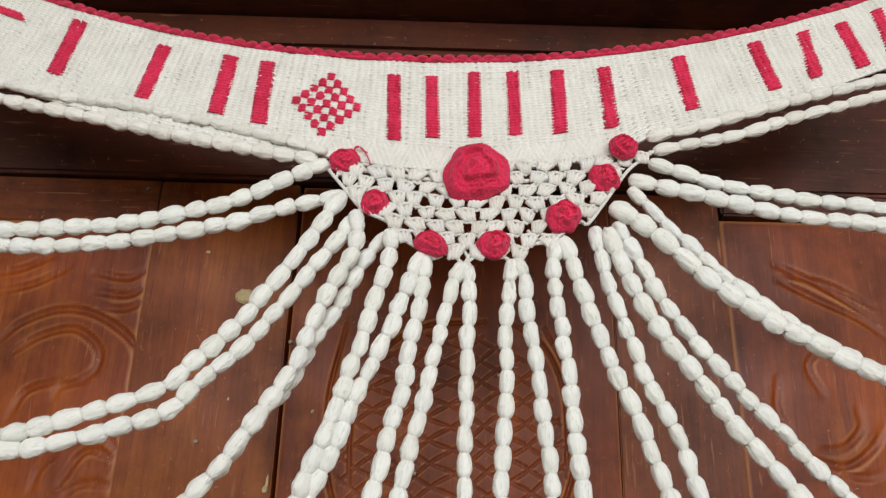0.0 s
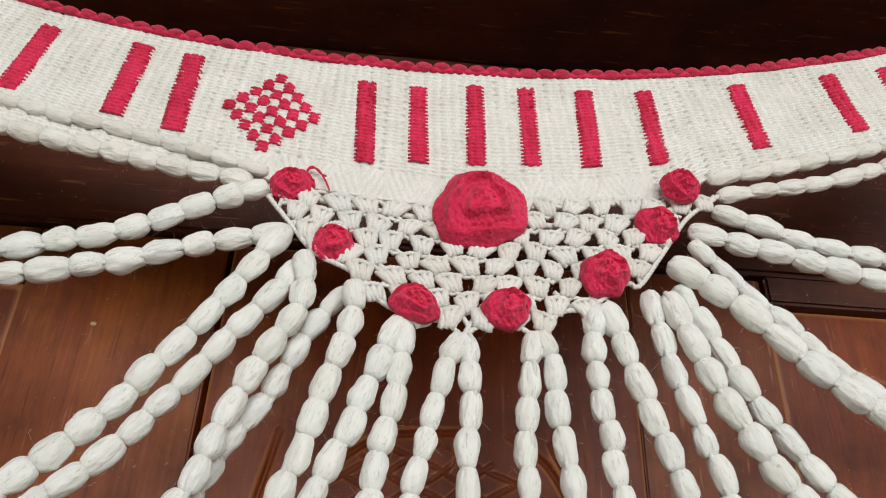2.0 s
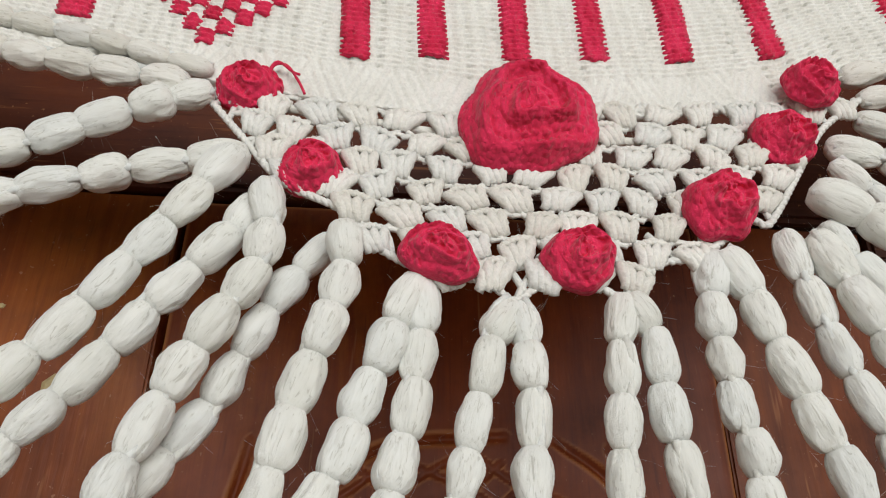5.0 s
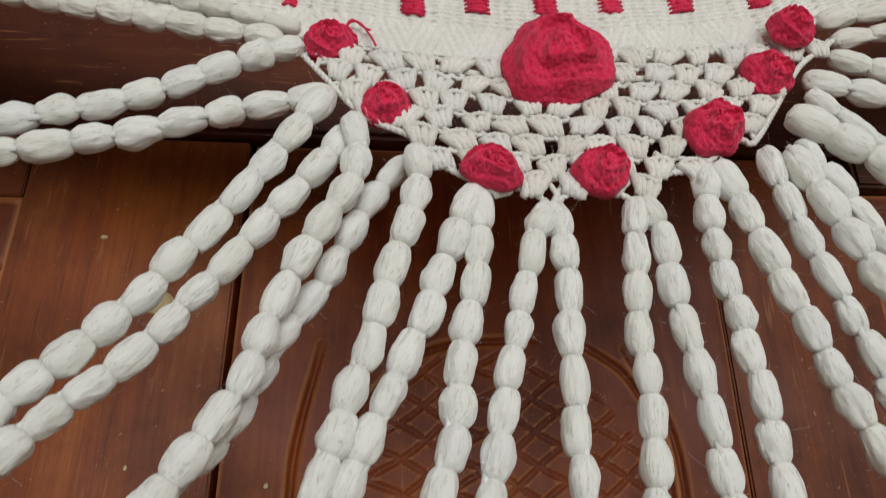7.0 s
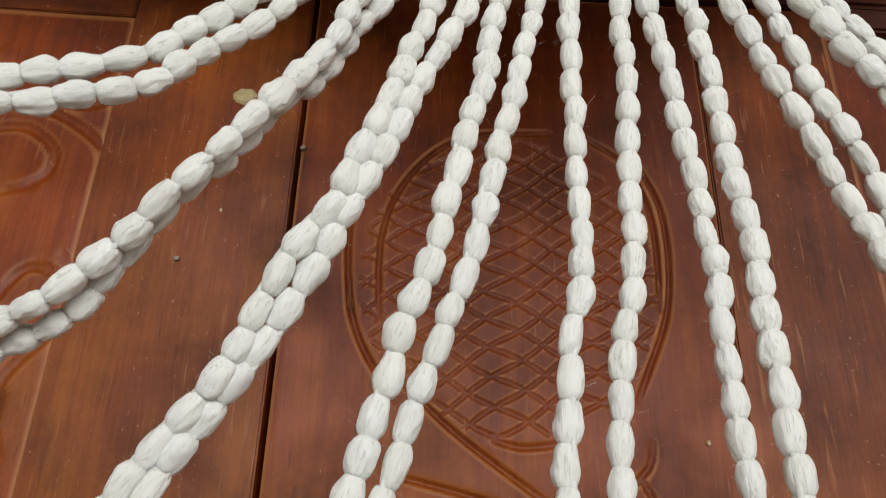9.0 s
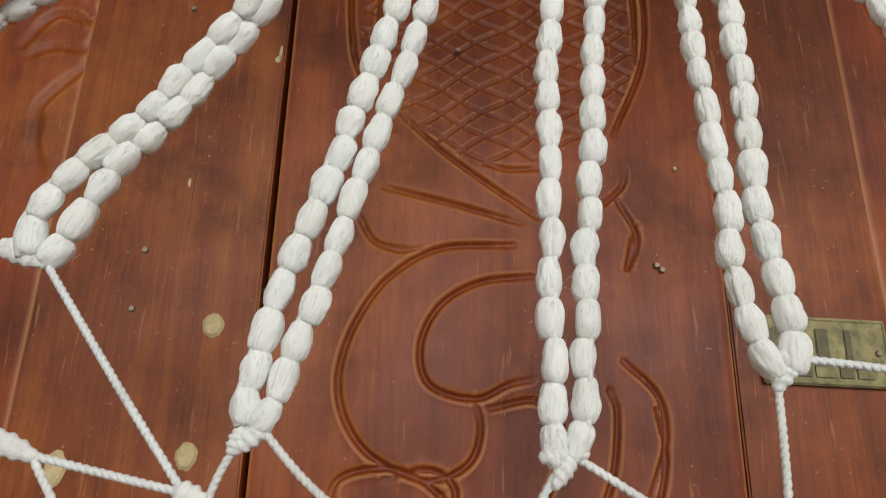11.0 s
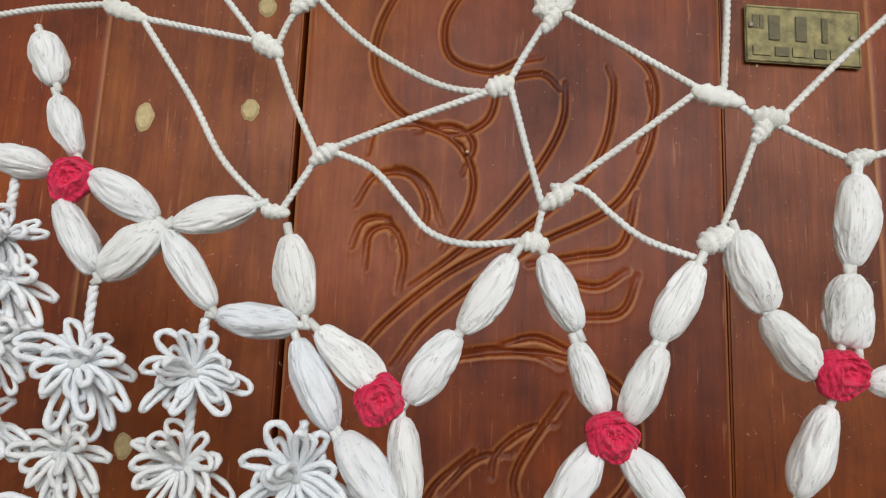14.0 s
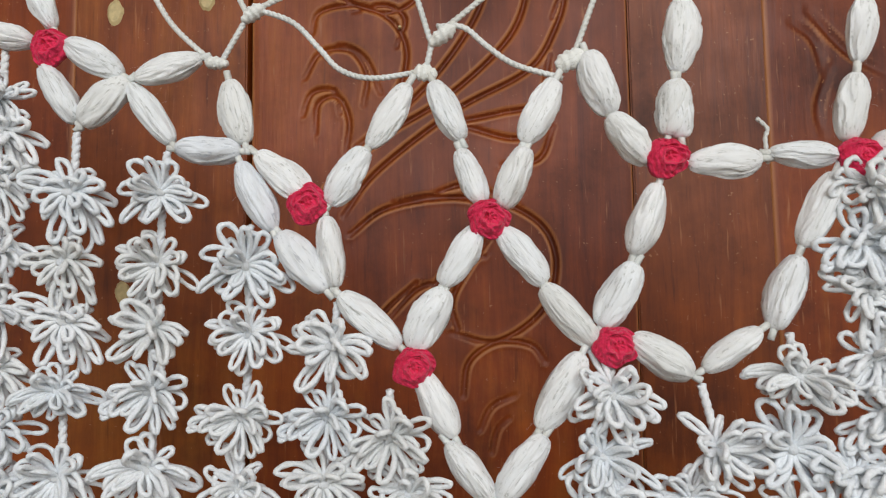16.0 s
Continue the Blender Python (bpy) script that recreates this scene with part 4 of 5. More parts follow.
# red scalloped edge along the top of the band
scallop_me = wound_body("scallop", WOUND_RED, 5, 9, 0.5, 7)
edge_line = smooth_line([tuple(on_band(-0.47 + 0.92 * k / 40, -0.012, 0.0012)) for k in range(41)], 0.0092)
verts, faces = [], []
tube(edge_line, 0.0016, 5, verts, faces)
edging = link_mesh("edging", verts, faces, RED, toran, "crimson scalloped crochet edging")
rnd = random.Random(8)
for k in range(len(edge_line) - 1):
    a, b = Vector(edge_line[k]), Vector(edge_line[k + 1])
    bow = Vector((0, 0, 0.0030))
    share("scallop", scallop_me, along(a - (b - a) * 0.12 + bow * rnd.uniform(0.3, 0.6), b - (b - a) * 0.02 + bow * rnd.uniform(0.1, 0.7), 0.0056 * rnd.uniform(0.85, 1.15), 0.0048, rnd.uniform(0, 6)), edging)

# ---- openwork half-round under the band ----
RIM = [(-0.0891, 2.086), (-0.0762, 2.0704), (-0.0638, 2.0559), (-0.0472, 2.0475), (-0.0396, 2.0381), (-0.0248, 2.0291), (-0.0073, 2.0263), (0.0005, 2.021), (0.0072, 2.0254), (0.02, 2.0288), (0.0306, 2.0236), (0.0416, 2.0343), (0.0546, 2.0379), (0.0723, 2.0513), (0.0782, 2.0505), (0.09, 2.0665), (0.0984, 2.0788), (0.1084, 2.0921), (0.125, 2.1057)]


def inside_rim(x, z):
    hit = False
    loop = RIM + [(RIM[-1][0], 2.2), (RIM[0][0], 2.2)]
    for (ax, az), (bx, bz) in zip(loop, loop[1:] + loop[:1]):
        if (az > z) != (bz > z) and x < (bx - ax) * (z - az) / (bz - az) + ax:
            hit = not hit
    return hit


def shell_mesh(seed):
    """A fan of plump upright stitches gathered at the foot, with a looped top."""
    rnd = random.Random(seed)
    verts, faces = [], []
    n = 4
    skew = rnd.uniform(-0.0020, 0.0020)
    for k in range(n):
        f = k / (n - 1) - 0.5
        top = np.array([f * 0.0092 + skew, rnd.uniform(-0.0006, 0.0004), 0.0034 + rnd.uniform(-0.0006, 0.0005)])
        low = np.array([f * 0.0058 - 0.9 * skew, 0.0, -0.0037])
        pts = [low + (top - low) * u + np.array([0.0006 * math.sin(5 * u + k), -0.0012 * math.sin(math.pi * u), 0]) for u in np.linspace(0, 1, 7)]
        _, a, c = frames_along(np.array(pts))
        base = len(verts)
        for i in range(7):
            r = 0.00165 * (0.55 + 0.6 * math.sin(math.pi * min(1, 0.12 + i / 6 * 0.8)))
            for s in range(8):
                w = 2 * math.pi * s / 8
                q = r * (1 + 0.13 * math.cos(4 * w + 2.2 * i))
                verts.append(pts[i] + q * (math.cos(w) * a[i] + math.sin(w) * c[i]))
        for i in range(6):
            for s in range(8):
                s2 = (s + 1) % 8
                faces.append((base + i * 8 + s, base + i * 8 + s2, base + i * 8 + 8 + s2, base + i * 8 + 8 + s))
        faces.append(tuple(base + s for s in reversed(range(8))))
        faces.append(tuple(base + 48 + s for s in range(8)))
    rope(smooth_line([(-0.0060 + skew, 0.0002, 0.0030), (0.0 + skew, -0.0008, 0.0041), (0.0060 + skew, 0.0002, 0.0030)], 0.0009), 0.0011, 0.0034, verts, faces)
    me = bpy.data.meshes.new("shell_stitch")
    me.from_pydata([tuple(v) for v in verts], [], faces)
    me.materials.append(CREAM)
    me.polygons.foreach_set("use_smooth", [True] * len(me.polygons))
    return me


CLUSTERS = [shell_mesh(s) for s in range(8)]
verts, faces = [], []
tube(np.array([(-0.09, net_y(-0.09, 2.088), 2.088), (-0.02, net_y(0, 2.08) + 0.001, 2.0795), (0.05, net_y(0.05, 2.08) + 0.001, 2.081), (0.10, net_y(0.10, 2.09), 2.095)]), 0.0016, 6, verts, faces)
openwork = link_mesh("openwork", verts, faces, CREAM, toran, "cream half-round of open shell stitches")
rnd = random.Random(31)
spots = []
for row in range(-1, 9):
    for k in range(-12, 13):
        x = 0.008 + (k + (0.5 if row % 2 else 0.0)) * 0.0128
        z = 2.0800 - row * 0.0088 + 0.9 * (x - 0.006) ** 2
        band_low = CZ - math.sqrt((RT + band_width((x - CX) / 0.92)) ** 2 - (x - CX) ** 2)
        if inside_rim(x, z + 0.0012) and z < band_low + 0.002:
            spots.append((x, z, row))
            x2, z2 = x + rnd.uniform(-0.0014, 0.0014), z + rnd.uniform(-0.0009, 0.0009)
            m = Matrix.Translation((x2, net_y(x2, z2) - 0.0006, z2)) @ Matrix.Rotation(rnd.uniform(-0.42, 0.42), 4, "Y") @ Matrix.Diagonal((rnd.uniform(0.80, 1.02), 1.0, rnd.uniform(0.92, 1.16), 1))
            share("shell_stitch", CLUSTERS[rnd.randrange(8)], m, openwork)
links_v, links_f = [], []
for x, z, row in spots:
    for side in (-1, 1):
        if inside_rim(x + side * 0.0064, z - 0.0100) or row == -1:
            zz = z - 0.0088 if row >= 0 else z + 0.006
            line = smooth_line(on_net([(x + side * 0.001, z - 0.003 if row >= 0 else z), (x + side * 0.0040, z - 0.0055 if row >= 0 else z + 0.003), (x + side * 0.0062, zz)], 0.0004), 0.002)
            tube(line, 0.0010, 5, links_v, links_f)
        across = smooth_line(on_net([(x, z + 0.0036), (x + side * 0.0036, z + 0.0044), (x + side * 0.0068, z + 0.0036)], 0.0002), 0.002)
        tube(across, 0.00095, 5, links_v, links_f)
link_mesh("linking_stitches", links_v, links_f, CREAM, openwork)
verts, faces = [], []
rope(smooth_line(on_net(RIM, 0.0005), 0.0012), 0.0012, 0.0045, verts, faces)
for (ax, az), (bx, bz) in zip(RIM[:-1], RIM[1:]):
    for f, way in ((0.1, 1), (0.5, -1)):
        x, z = ax + (bx - ax) * f, az + (bz - az) * f
        tube(smooth_line(on_net([(x, z), (x * 0.96 + 0.0022 * way, z + 0.0045), (x * 0.93 + 0.0048 * way, z + 0.0085)], 0.0), 0.002), 0.0011, 5, verts, faces)
link_mesh("rim_cord", verts, faces, CREAM, openwork, "twisted cream cord round the openwork")

# ---- crimson roses ----


def rose(name, place, radius, height, lobes, seed, turns=3.0, crater=0.0, squash=1.0, tilt=0.0, label="", front=0.0):
    rnd = random.Random(seed)
    p0, p1, p2 = (rnd.uniform(0, 6.28) for _ in range(3))
    nr, na = 40, 120
    verts, faces = [], []
    for i in range(nr + 1):
        f = i / nr
        for k in range(na):
            w = 2 * math.pi * k / na
            edge = 1 + 0.055 * math.cos(lobes * w + p0) + 0.05 * math.cos(2 * w + p1) + 0.03 * math.sin(7 * w + p2)
            r = radius * edge * (f if f < 0.9 else 0.9 + 0.1 * math.sin((f - 0.9) * 5 * math.pi))
            dome = height * (0.95 - 0.95 * f**4.0)
            whorl = turns * f - w / (2 * math.pi) + 0.12 * math.sin(lobes * w + p1)
            roll = 0.5 + 0.5 * math.cos(2 * math.pi * whorl + 0.8 * math.sin(2 * math.pi * whorl))
            fold = 0.5 + 0.5 * math.sin(3 * w + 7 * f + p2)
            h = dome + height * 0.46 * (roll - 0.5) * (1 - f**6) * min(1.0, f / 0.28) * (0.65 + 0.45 * fold) - crater * math.exp(-((f / 0.3) ** 2))
            s = w * max(4, round(2 * math.pi * max(r, 0.003) / 0.0034)) + 2.2 * whorl * 2 * math.pi
            h += 0.00055 * math.cos(s) * (0.3 + 0.7 * f) + 0.0005 * math.cos(2 * math.pi * f * radius / 0.0031 + 0.9 * math.cos(s)) + 0.0005 * noise.noise(Vector((r * 420 * math.cos(w), r * 420 * math.sin(w), seed)))
            if f == 1.0:
                h = -0.002
            verts.append((r * math.cos(w), -h, squash * r * math.sin(w)))
    for i in range(nr):
        for k in range(na):
            k2 = (k + 1) % na
            faces.append((i * na + k, i * na + k2, (i + 1) * na + k2, (i + 1) * na + k))
    faces.append(tuple(nr * na + k for k in range(na)))
    x, z = place
    ob = link_mesh(name, verts, faces, RED, toran, label)
    ob.matrix_basis = Matrix.Translation((x, min(front + 0.7 * height, net_y(x, z) - 0.001) if front else net_y(x, z) - 0.004, z)) @ Matrix.Rotation(tilt, 4, "Y")
    return ob


rose("rose", (0.0075, 2.0828), 0.0210, 0.0115, 3, 1, turns=2.1, label="large crimson crochet rose", front=-0.1575)
rose("rose", (-0.0780, 2.0912), 0.0092, 0.007, 2, 2, turns=2.0, front=-0.1475)
rose("rose", (-0.0562, 2.0605), 0.0098, 0.0075, 3, 3, turns=1.6, squash=0.85, front=-0.1495)
rose("rose", (-0.0200, 2.0315), 0.0104, 0.0075, 3, 4, turns=1.5, squash=0.75, tilt=0.25, front=-0.1605)
rose("rose", (0.0185, 2.0330), 0.0104, 0.008, 3, 5, turns=1.8, squash=0.9, front=-0.159)
rose("rose", (0.0622, 2.0532), 0.011, 0.0085, 5, 6, turns=1.6, front=-0.158)
rose("rose", (0.0902, 2.0830), 0.0098, 0.0085, 4, 7, turns=1.6, front=-0.1525)
rose("rose", (0.1032, 2.1045), 0.0088, 0.007, 2, 8, turns=2.0, front=-0.155)
rose("rose", (-0.1977, 1.5723), 0.0095, 0.006, 3, 20, turns=1.6, crater=0.003)
rose("rose", (-0.0674, 1.4896), 0.0095, 0.006, 4, 21, turns=1.6, crater=0.003)
rose("rose", (0.017, 1.4801), 0.0095, 0.006, 5, 22, turns=1.6, crater=0.003)
rose("rose", (0.0968, 1.5053), 0.0095, 0.006, 3, 23, turns=1.6, crater=0.003)
rose("rose", (-0.0181, 1.4132), 0.0095, 0.006, 4, 24, turns=1.6, crater=0.003)
rose("rose", (0.0712, 1.4217), 0.0095, 0.006, 5, 25, turns=1.6, crater=0.003)
rose("rose", (0.1786, 1.5022), 0.0095, 0.006, 3, 26, turns=1.6, crater=0.003)

# loose thread beside the first small rose
verts, faces = [], []
for pts in ([(-0.0729, 2.0961), (-0.0725, 2.1027), (-0.0686, 2.1034), (-0.0643, 2.0968), (-0.0619, 2.0915)], [(-0.0718, 2.0948), (-0.0735, 2.1002), (-0.0714, 2.1047), (-0.0665, 2.1007), (-0.0641, 2.0996)]):
    tube(smooth_line(on_net([(x + 0.0012, z - 0.0035) for x, z in pts], 0.004), 0.001), 0.00045, 5, verts, faces)
link_mesh("loose_thread", verts, faces, RED, toran, "loose crimson thread")

# ---- cords and wrapped knots under the chains ----


def cord(points, radius=0.00145, out=0.0):
    verts, faces = [], []
    p = [np.array(q) for q in on_net(points, out)]
    p[0] = p[0] + (p[0] - p[1]) / np.linalg.norm(p[0] - p[1]) * 0.0045
    p[-1] = p[-1] + (p[-1] - p[-2]) / np.linalg.norm(p[-1] - p[-2]) * 0.0045
    rope(smooth_line(p, 0.0013), radius, 0.0056, verts, faces)
    return link_mesh("cord", verts, faces, WHITE, toran)


def wrap_form(seed):
    rnd = random.Random(seed)
    p = rnd.uniform(0, 6.28)

    def form(u, w):
        r = 0.5 * max(0.0, math.sin(math.pi * u)) ** 0.42 * (1.08 - 0.35 * u)
        coil = 0.5 + 0.5 * math.cos(2 * math.pi * (u * 4.5) + 1.4 * math.cos(w + p))
        r *= 0.84 + 0.24 * coil
        return (r * math.cos(w), r * math.sin(w), u - 0.5)

    return form


WRAPS = [ball_mesh("knot", WOUND, 18, 14, wrap_form(s)) for s in range(4)]


def knot(a, b, width=0.0085):
    """A wrapped knot lying from a to b."""
    pa, pb = on_net([a], 0.0005)[0], on_net([b], 0.0005)[0]
    rnd = random.Random(round(a[0] * 1e5))
    return share("knot", WRAPS[rnd.randrange(4)], along(pa, pb, width, width * 0.8, rnd.uniform(0, 6)), toran)


cord([(-0.1881, 1.7131), (-0.1525, 1.667), (-0.1229, 1.6302)])
cord([(-0.2135, 1.7175), (-0.2105, 1.7050), (-0.2059, 1.686), (-0.2001, 1.6674), (-0.1946, 1.6535)])
cord([(-0.2140, 1.7200), (-0.2060, 1.7190), (-0.1985, 1.7165)])
cord([(-0.2461, 1.6458), (-0.2233, 1.6493), (-0.1946, 1.6513)])
cord([(-0.1763, 1.6445), (-0.1529, 1.6395), (-0.1301, 1.6348)])
cord([(-0.1759, 1.6421), (-0.153, 1.6095), (-0.1362, 1.582), (-0.1172, 1.5637)])
cord([(-0.1169, 1.635), (-0.1144, 1.6419), (-0.1107, 1.6485)])
cord([(-0.117, 1.6259), (-0.1097, 1.6084), (-0.1003, 1.5894)])
cord([(-0.1012, 1.6526), (-0.0867, 1.6378), (-0.0686, 1.6247), (-0.0471, 1.6142), (-0.0274, 1.6121)])
cord([(-0.022, 1.617), (-0.0175, 1.6258), (-0.0106, 1.638)])
cord([(-0.0295, 1.6125), (-0.0628, 1.5999), (-0.0918, 1.588)])
cord([(-0.0206, 1.6106), (-0.0157, 1.5919), (-0.0098, 1.5709)])
cord([(-0.0989, 1.5821), (-0.1039, 1.5737), (-0.1087, 1.5655)])
cord([(-0.0917, 1.5865), (-0.0757, 1.5798), (-0.0625, 1.5661), (-0.0519, 1.5547), (-0.036, 1.5499), (-0.0139, 1.552)])
cord([(0.0018, 1.645), (0.0243, 1.631), (0.0502, 1.6148)])
cord([(0.0497, 1.6119), (0.0257, 1.5931), (0.0003, 1.5738)])
cord([(0.0609, 1.6147), (0.0629, 1.6448), (0.0638, 1.672)])
cord([(0.0728, 1.6795), (0.1031, 1.6758), (0.1285, 1.6692)])
cord([(0.083, 1.6033), (0.1007, 1.6219), (0.1262, 1.6469)])
cord([(0.0827, 1.5982), (0.0927, 1.5927), (0.1061, 1.586)])
cord([(0.0719, 1.5935), (0.0664, 1.5784), (0.0595, 1.56)])
cord([(-0.0083, 1.5641), (-0.0096, 1.5583), (-0.0106, 1.5534)])
cord([(-0.0007, 1.5732), (0.0071, 1.5725), (0.0176, 1.5631), (0.0307, 1.5532), (0.0482, 1.547)])
cord([(0.1126, 1.5868), (0.124, 1.5901)])
cord([(0.0651, 1.6085), (0.0688, 1.6056), (0.0734, 1.6022)])
cord([(0.1412, 1.5064), (0.1408, 1.5134), (0.142, 1.5177), (0.1406, 1.5193)], 0.0010)
knot((-0.2170, 1.7215), (-0.2090, 1.7165), 0.0085)
knot((-0.1958, 1.6513), (-0.175, 1.6438), 0.0090)
knot((-0.1291, 1.6359), (-0.1149, 1.6271), 0.0100)
knot((-0.1015, 1.6561), (-0.1127, 1.6466), 0.0095)
knot((-0.0898, 1.5887), (-0.1009, 1.581), 0.0105)
knot((-0.119, 1.5617), (-0.1069, 1.5605), 0.0090)
knot((-0.0315, 1.612), (-0.02, 1.6174), 0.0095)
knot((-0.0139, 1.647), (0.0028, 1.6484), 0.0085)
knot((-0.0024, 1.6483), (-0.0095, 1.6369), 0.0085)
knot((0.0032, 1.5728), (-0.0097, 1.5641), 0.0105)
knot((-0.0168, 1.5522), (-0.0052, 1.5498), 0.0095)
knot((0.0481, 1.6133), (0.0689, 1.6076), 0.0105)
knot((0.0705, 1.6025), (0.0848, 1.6009), 0.0105)
knot((0.0772, 1.6017), (0.0709, 1.5914), 0.0090)
knot((0.0604, 1.6778), (0.074, 1.6814), 0.0090)
knot((0.0698, 1.6802), (0.0624, 1.6685), 0.0085)
knot((0.0496, 1.5502), (0.064, 1.5582), 0.0120)
knot((0.1041, 1.5846), (0.1155, 1.5879), 0.0090)
knot((-0.2054, 1.7186), (-0.186, 1.7109), 0.0105)
knot((-0.108, 1.6549), (-0.1126, 1.6454), 0.008)

# ---- net of long pods ----
pod_count = [0]


def pod(a, b, width=0.0158, out=0.002, cool=False):
    pod_count[0] += 1
    rnd = random.Random(500 + pod_count[0])
    kit = PODS_COOL if cool else PODS
    pa, pb = on_net([a], out)[0], on_net([b], out)[0]
    me = kit[rnd.randrange(len(kit))]
    w = width * rnd.uniform(0.92, 1.08)
    ob = share("pod", me, along(pa, pb, w, w * 0.8, rnd.uniform(0, 6)), toran)
    way = np.array(pb) - np.array(pa)
    for end, lo, hi in ((np.array(pa), -0.12, 0.1), (np.array(pb), -0.1, 0.12)):
        verts, faces = [], []
        tube(np.stack([end + lo * way, end + hi * way]), 0.0017, 6, verts, faces)
        link_mesh("tie", verts, faces, WHITE, toran)
    return ob


pod((-0.0188, 1.5461), (-0.0383, 1.5152))
pod((-0.0079, 1.5467), (0.0054, 1.5172))
pod((0.0494, 1.5449), (0.0334, 1.5145))
pod((0.0629, 1.5571), (0.0739, 1.5263))
pod((-0.039, 1.5158), (-0.0576, 1.4889))
pod((0.0041, 1.5137), (0.0143, 1.4871))
pod((0.0354, 1.5135), (0.0226, 1.4845))
pod((0.0723, 1.5267), (0.0893, 1.5032))
pod((-0.1199, 1.5637), (-0.1542, 1.5547))
pod((-0.1067, 1.5523), (-0.098, 1.5195))
pod((-0.16, 1.5565), (-0.1912, 1.5748))
pod((-0.1566, 1.5546), (-0.1814, 1.5326))
pod((-0.1564, 1.5522), (-0.1343, 1.5213))
pod((-0.1971, 1.5824), (-0.2099, 1.6089))
pod((-0.2104, 1.6133), (-0.2214, 1.6374))
pod((-0.2075, 1.5765), (-0.2381, 1.5836))
pod((-0.2025, 1.5635), (-0.1832, 1.534))
pod((-0.0931, 1.5155), (-0.0659, 1.4918))
pod((-0.059, 1.4845), (-0.0542, 1.4497))
pod((0.0123, 1.4774), (-0.0049, 1.4499))
pod((0.0215, 1.4761), (0.042, 1.4498))
pod((0.104, 1.514), (0.102, 1.5423))
pod((0.1033, 1.5441), (0.1078, 1.5804))
pod((0.0935, 1.4945), (0.0807, 1.4617))
pod((-0.1329, 1.5191), (-0.0996, 1.5165), cool=True)
pod((-0.1009, 1.5119), (-0.084, 1.477), cool=True, width=0.018)
pod((-0.0817, 1.4771), (-0.0584, 1.4485), cool=True, width=0.018)
pod((-0.0529, 1.4475), (-0.024, 1.4223))
pod((-0.0028, 1.4492), (-0.0193, 1.4204))
pod((-0.0163, 1.4132), (0.0002, 1.3815))
pod((-0.0039, 1.3802), (0.0171, 1.353))
pod((0.0403, 1.3833), (0.0188, 1.3531))
pod((0.0403, 1.4496), (0.0638, 1.4221))
pod((0.0824, 1.4589), (0.0653, 1.4301))
pod((0.0774, 1.4254), (0.1047, 1.4085))
pod((0.1084, 1.4109), (0.1343, 1.4287))
pod((0.0575, 1.4196), (0.0371, 1.3848))
pod((0.1056, 1.5032), (0.1389, 1.504))
pod((0.1409, 1.5064), (0.1709, 1.5045))
pod((0.1743, 1.5095), (0.1803, 1.5412))
pod((0.1805, 1.5451), (0.1856, 1.5761))
pod((0.1688, 1.497), (0.1527, 1.4635))
pod((0.1514, 1.4611), (0.139, 1.4278))
pod((0.1848, 1.5073), (0.2038, 1.512))
pod((0.0982, 1.5152), (0.1031, 1.542))
pod((0.1037, 1.5451), (0.1067, 1.5797))
pod((0.126, 1.5901), (0.1558, 1.5847))
pod((0.1579, 1.5846), (0.181, 1.5823))

# ---- columns of looped yarn flowers ----


def flower_mesh(seed):
    """A tuft of open yarn loops tied in the middle, spreading mostly sideways."""
    rnd = random.Random(seed)
    verts, faces = [], []
    n = 24
    for k in range(n):
        w = 2 * math.pi * (k + rnd.uniform(-0.7, 0.7)) / n
        w -= 0.13 * math.sin(2 * w)
        front = rnd.uniform(-0.2, 0.6) if k % 3 else rnd.uniform(0.4, 1.15)
        size = rnd.uniform(0.0115, 0.0215) * (1.0 + 0.14 * abs(math.cos(w)) - 0.10 * abs(math.sin(w)))
        wide = rnd.uniform(0.0022, 0.0048)
        way = np.array([math.cos(w) * math.cos(front), -math.sin(front), math.sin(w) * math.cos(front)])
        side = np.array([-math.sin(w), rnd.uniform(-0.8, 0.8), math.cos(w)])
        side /= np.linalg.norm(side)
        curl = rnd.uniform(-0.006, 0.006)
        droop = rnd.uniform(0.0, 14.0)
        pts = []
        for i in range(37):
            a = math.pi * 2 * i / 36
            out = (0.5 - 0.5 * math.cos(a)) ** 0.75
            reach = size * out
            spread = wide * math.sin(a) * (0.25 + 0.75 * out) + curl * out * out
            pts.append(way * reach + side * spread + np.array([0, 0, -droop * reach * reach]))
        tube(np.array(pts), 0.00120 * rnd.uniform(0.9, 1.15), 8, verts, faces, ref=tuple(np.cross(way, side)), ply=0.17)
    me = bpy.data.meshes.new("flower")
    me.from_pydata([tuple(v) for v in verts], [], faces)
    me.materials.append(COOL)
    me.polygons.foreach_set("use_smooth", [True] * len(me.polygons))
    return me


FLOWERS = [flower_mesh(s) for s in range(8)]
heart_me = wound_body("heart", COOL, 3, 9, 0.5, 8)


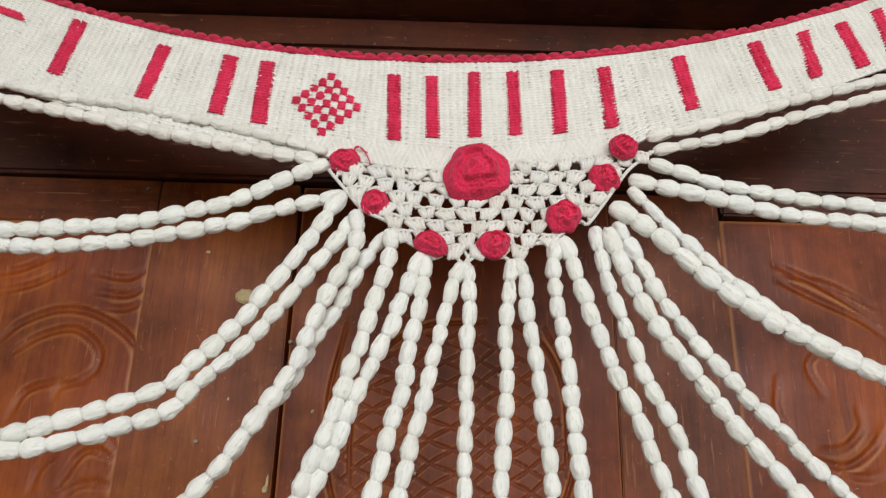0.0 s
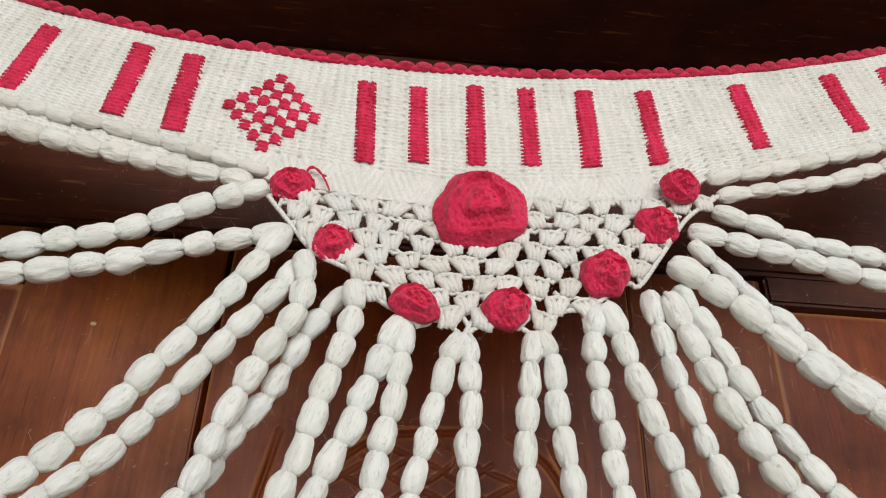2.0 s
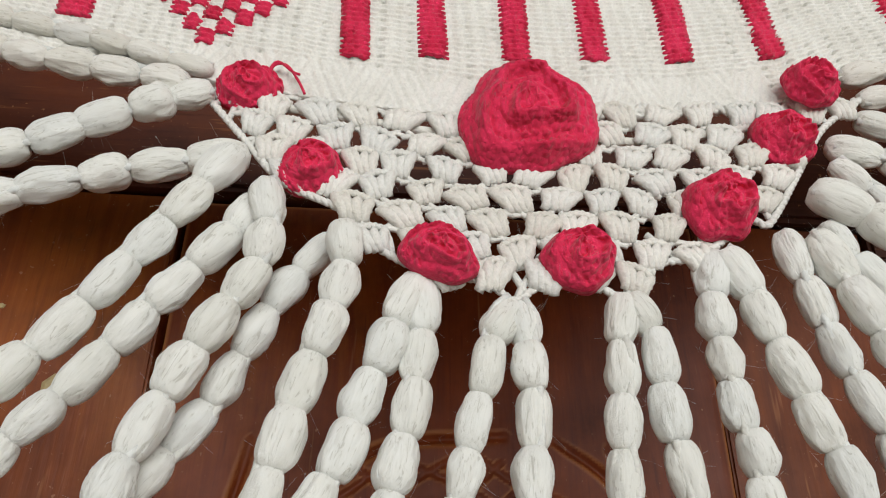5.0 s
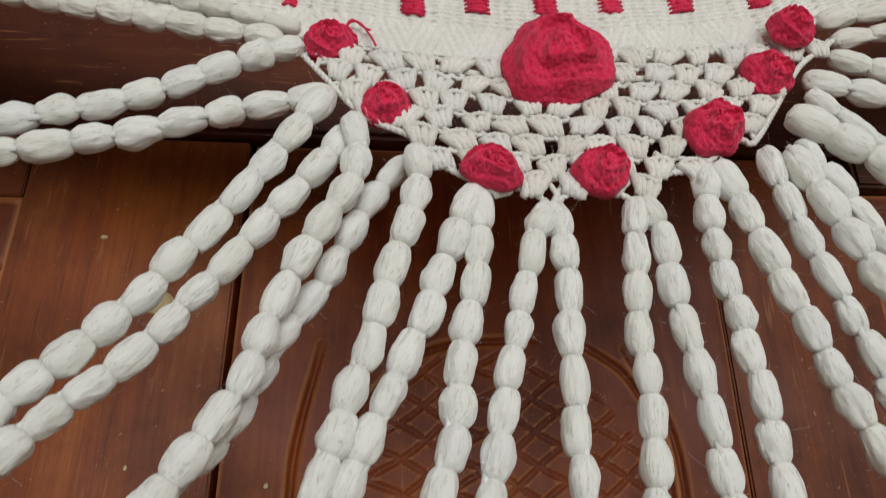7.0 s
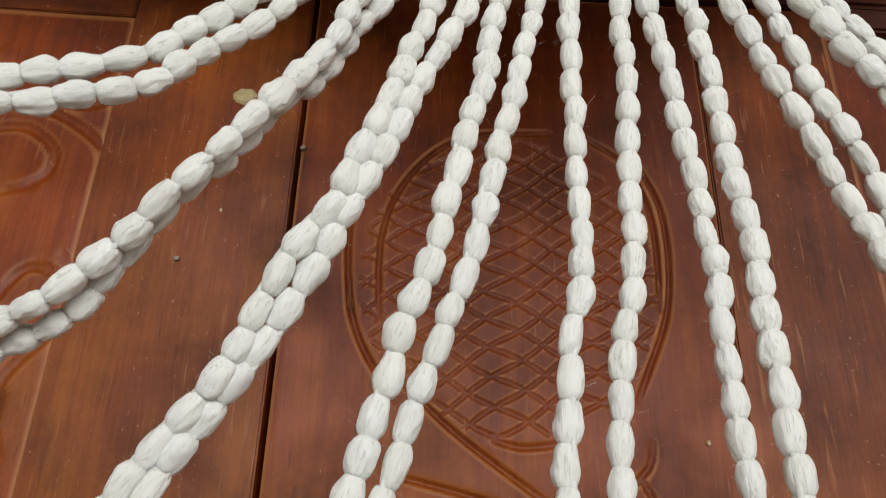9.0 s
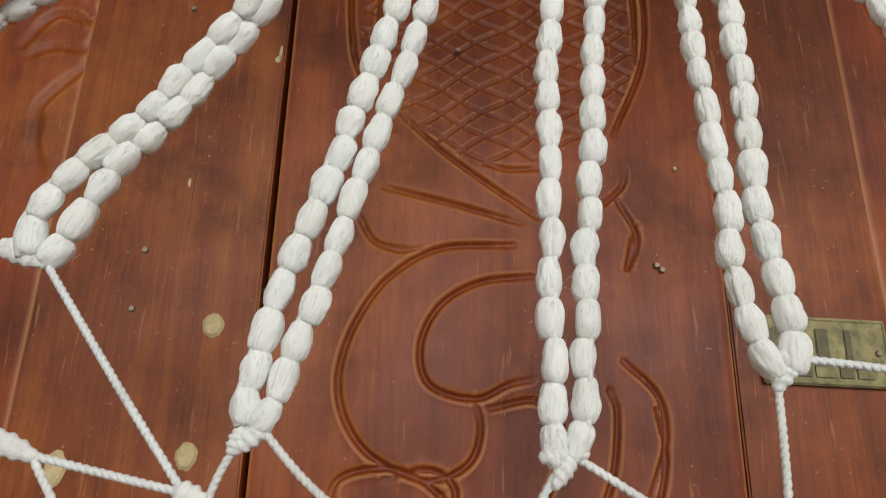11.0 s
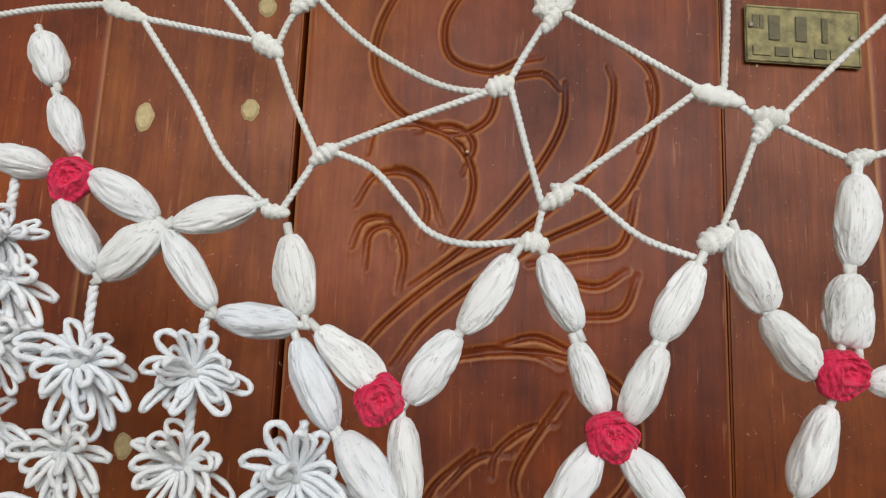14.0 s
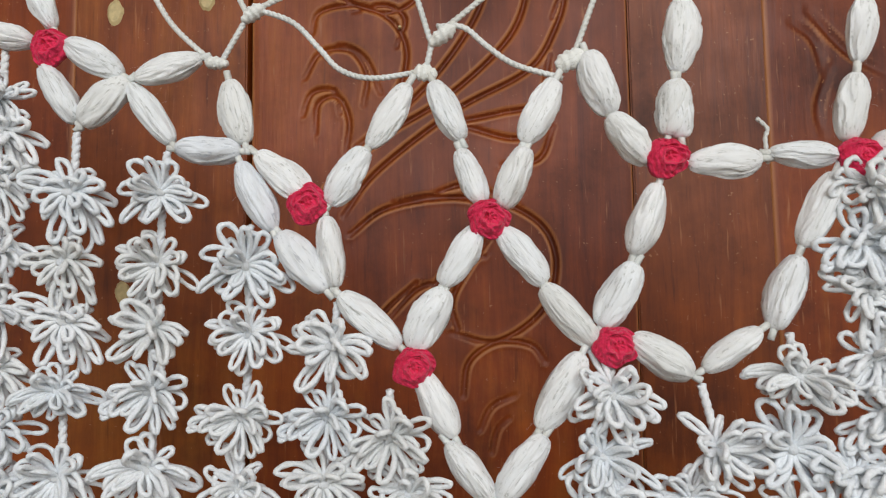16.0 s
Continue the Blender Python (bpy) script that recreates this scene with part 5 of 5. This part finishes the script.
def flower_column(points, out=0.003, size=1.0):
    """A cord with looped flowers at the points (x, z), the first point being its hook."""
    rnd = random.Random(round(points[0][0] * 1e4) + 7)
    verts, faces = [], []
    rope(smooth_line(on_net(points, out - 0.002), 0.0015), 0.0020, 0.008, verts, faces)
    stem = link_mesh("flower_column", verts, faces, COOL, toran, "cord strung with looped white wool flowers")
    for x, z in points[1:]:
        y = net_y(x, z) - out - rnd.uniform(0, 0.003)
        k = size * rnd.uniform(0.93, 1.12)
        m = Matrix.Translation((x, y, z)) @ Matrix.Rotation(rnd.uniform(-0.45, 0.45), 4, "Y") @ Matrix.Rotation(rnd.uniform(-0.35, 0.35), 4, "Z") @ Matrix.Diagonal((k * rnd.uniform(0.95, 1.1), k, k * rnd.uniform(0.92, 1.04), 1))
        fl = share("flower", FLOWERS[rnd.randrange(8)], m, stem)
        share("heart", heart_me, Matrix.Translation((0, -0.003, 0)) @ Matrix.Rotation(rnd.uniform(0, 6), 4, "Y") @ Matrix.Diagonal((0.0042, 0.004, 0.0062, 1)), fl)
    return stem


flower_column([(-0.1839, 1.5297), (-0.1847, 1.4986), (-0.1857, 1.4651), (-0.1863, 1.4363), (-0.1867, 1.4038), (-0.1863, 1.364), (-0.1859, 1.3327)])
flower_column([(-0.1371, 1.5179), (-0.139, 1.497), (-0.1398, 1.4627), (-0.1406, 1.4329), (-0.1414, 1.4036), (-0.1421, 1.3682), (-0.142, 1.336)])
flower_column([(-0.0952, 1.4806), (-0.0973, 1.4617), (-0.0948, 1.4297), (-0.098, 1.3917), (-0.0996, 1.3595), (-0.1007, 1.329)])
flower_column([(-0.0535, 1.4435), (-0.0551, 1.4234), (-0.0578, 1.3916), (-0.0597, 1.3623), (-0.0611, 1.3347)])
flower_column([(-0.0294, 1.4031), (-0.0291, 1.3822), (-0.0216, 1.3581), (-0.0219, 1.3304)])
flower_column([(-0.2232, 1.5736), (-0.2234, 1.5473), (-0.2197, 1.5297), (-0.2211, 1.504), (-0.2213, 1.4729), (-0.2216, 1.4437), (-0.2219, 1.4149), (-0.2193, 1.3851), (-0.2182, 1.3585)])
flower_column([(-0.2669, 1.602), (-0.2588, 1.5836), (-0.2493, 1.5556), (-0.2482, 1.5308)])
flower_column([(0.0697, 1.415), (0.0687, 1.4013), (0.0634, 1.3742), (0.0614, 1.3511)])
flower_column([(0.1081, 1.4048), (0.1121, 1.378), (0.1, 1.3563), (0.0978, 1.3325)])
flower_column([(0.146, 1.4265), (0.1473, 1.4082), (0.1422, 1.3781), (0.1431, 1.352)])
flower_column([(0.1726, 1.5006), (0.1825, 1.4902), (0.1775, 1.4654), (0.1784, 1.4432), (0.1802, 1.4164), (0.1809, 1.3924), (0.1668, 1.3664), (0.1651, 1.3383)])
flower_column([(0.1981, 1.4972), (0.1938, 1.4674), (0.1939, 1.4332), (0.1893, 1.3996), (0.1828, 1.3688)])

# ---- stray cotton fibres standing off the yarn ----
rnd = random.Random(77)
verts, faces = [], []
hosts = [o for o in toran.children_recursive if o.name.split(".")[0] in ("bead", "pod", "shell_stitch")]
bpy.context.view_layer.update()
for k in range(9000):
    ob = hosts[rnd.randrange(len(hosts))]
    me = ob.data
    v = me.vertices[rnd.randrange(len(me.vertices))]
    m = ob.matrix_world
    root = m @ v.co
    away = (root - m.translation)
    if away.length < 1e-5:
        continue
    away.normalize()
    bend = Vector((rnd.uniform(-1, 1), rnd.uniform(-1, 1), rnd.uniform(-1, 1)))
    size = rnd.uniform(0.0008, 0.0028)
    line = np.array([root + away * size * f * 0.6 + bend * size * f * f * 1.5 for f in (0.0, 0.25, 0.5, 0.75, 1.0)])
    tube(line, rnd.uniform(0.000011, 0.000022), 3, verts, faces)
fibres = link_mesh("stray_fibres", verts, faces, WHITE, None)
tagged(fibres, "fine stray cotton fibres on the crocheted hanging", "fibres", kind="stuff")
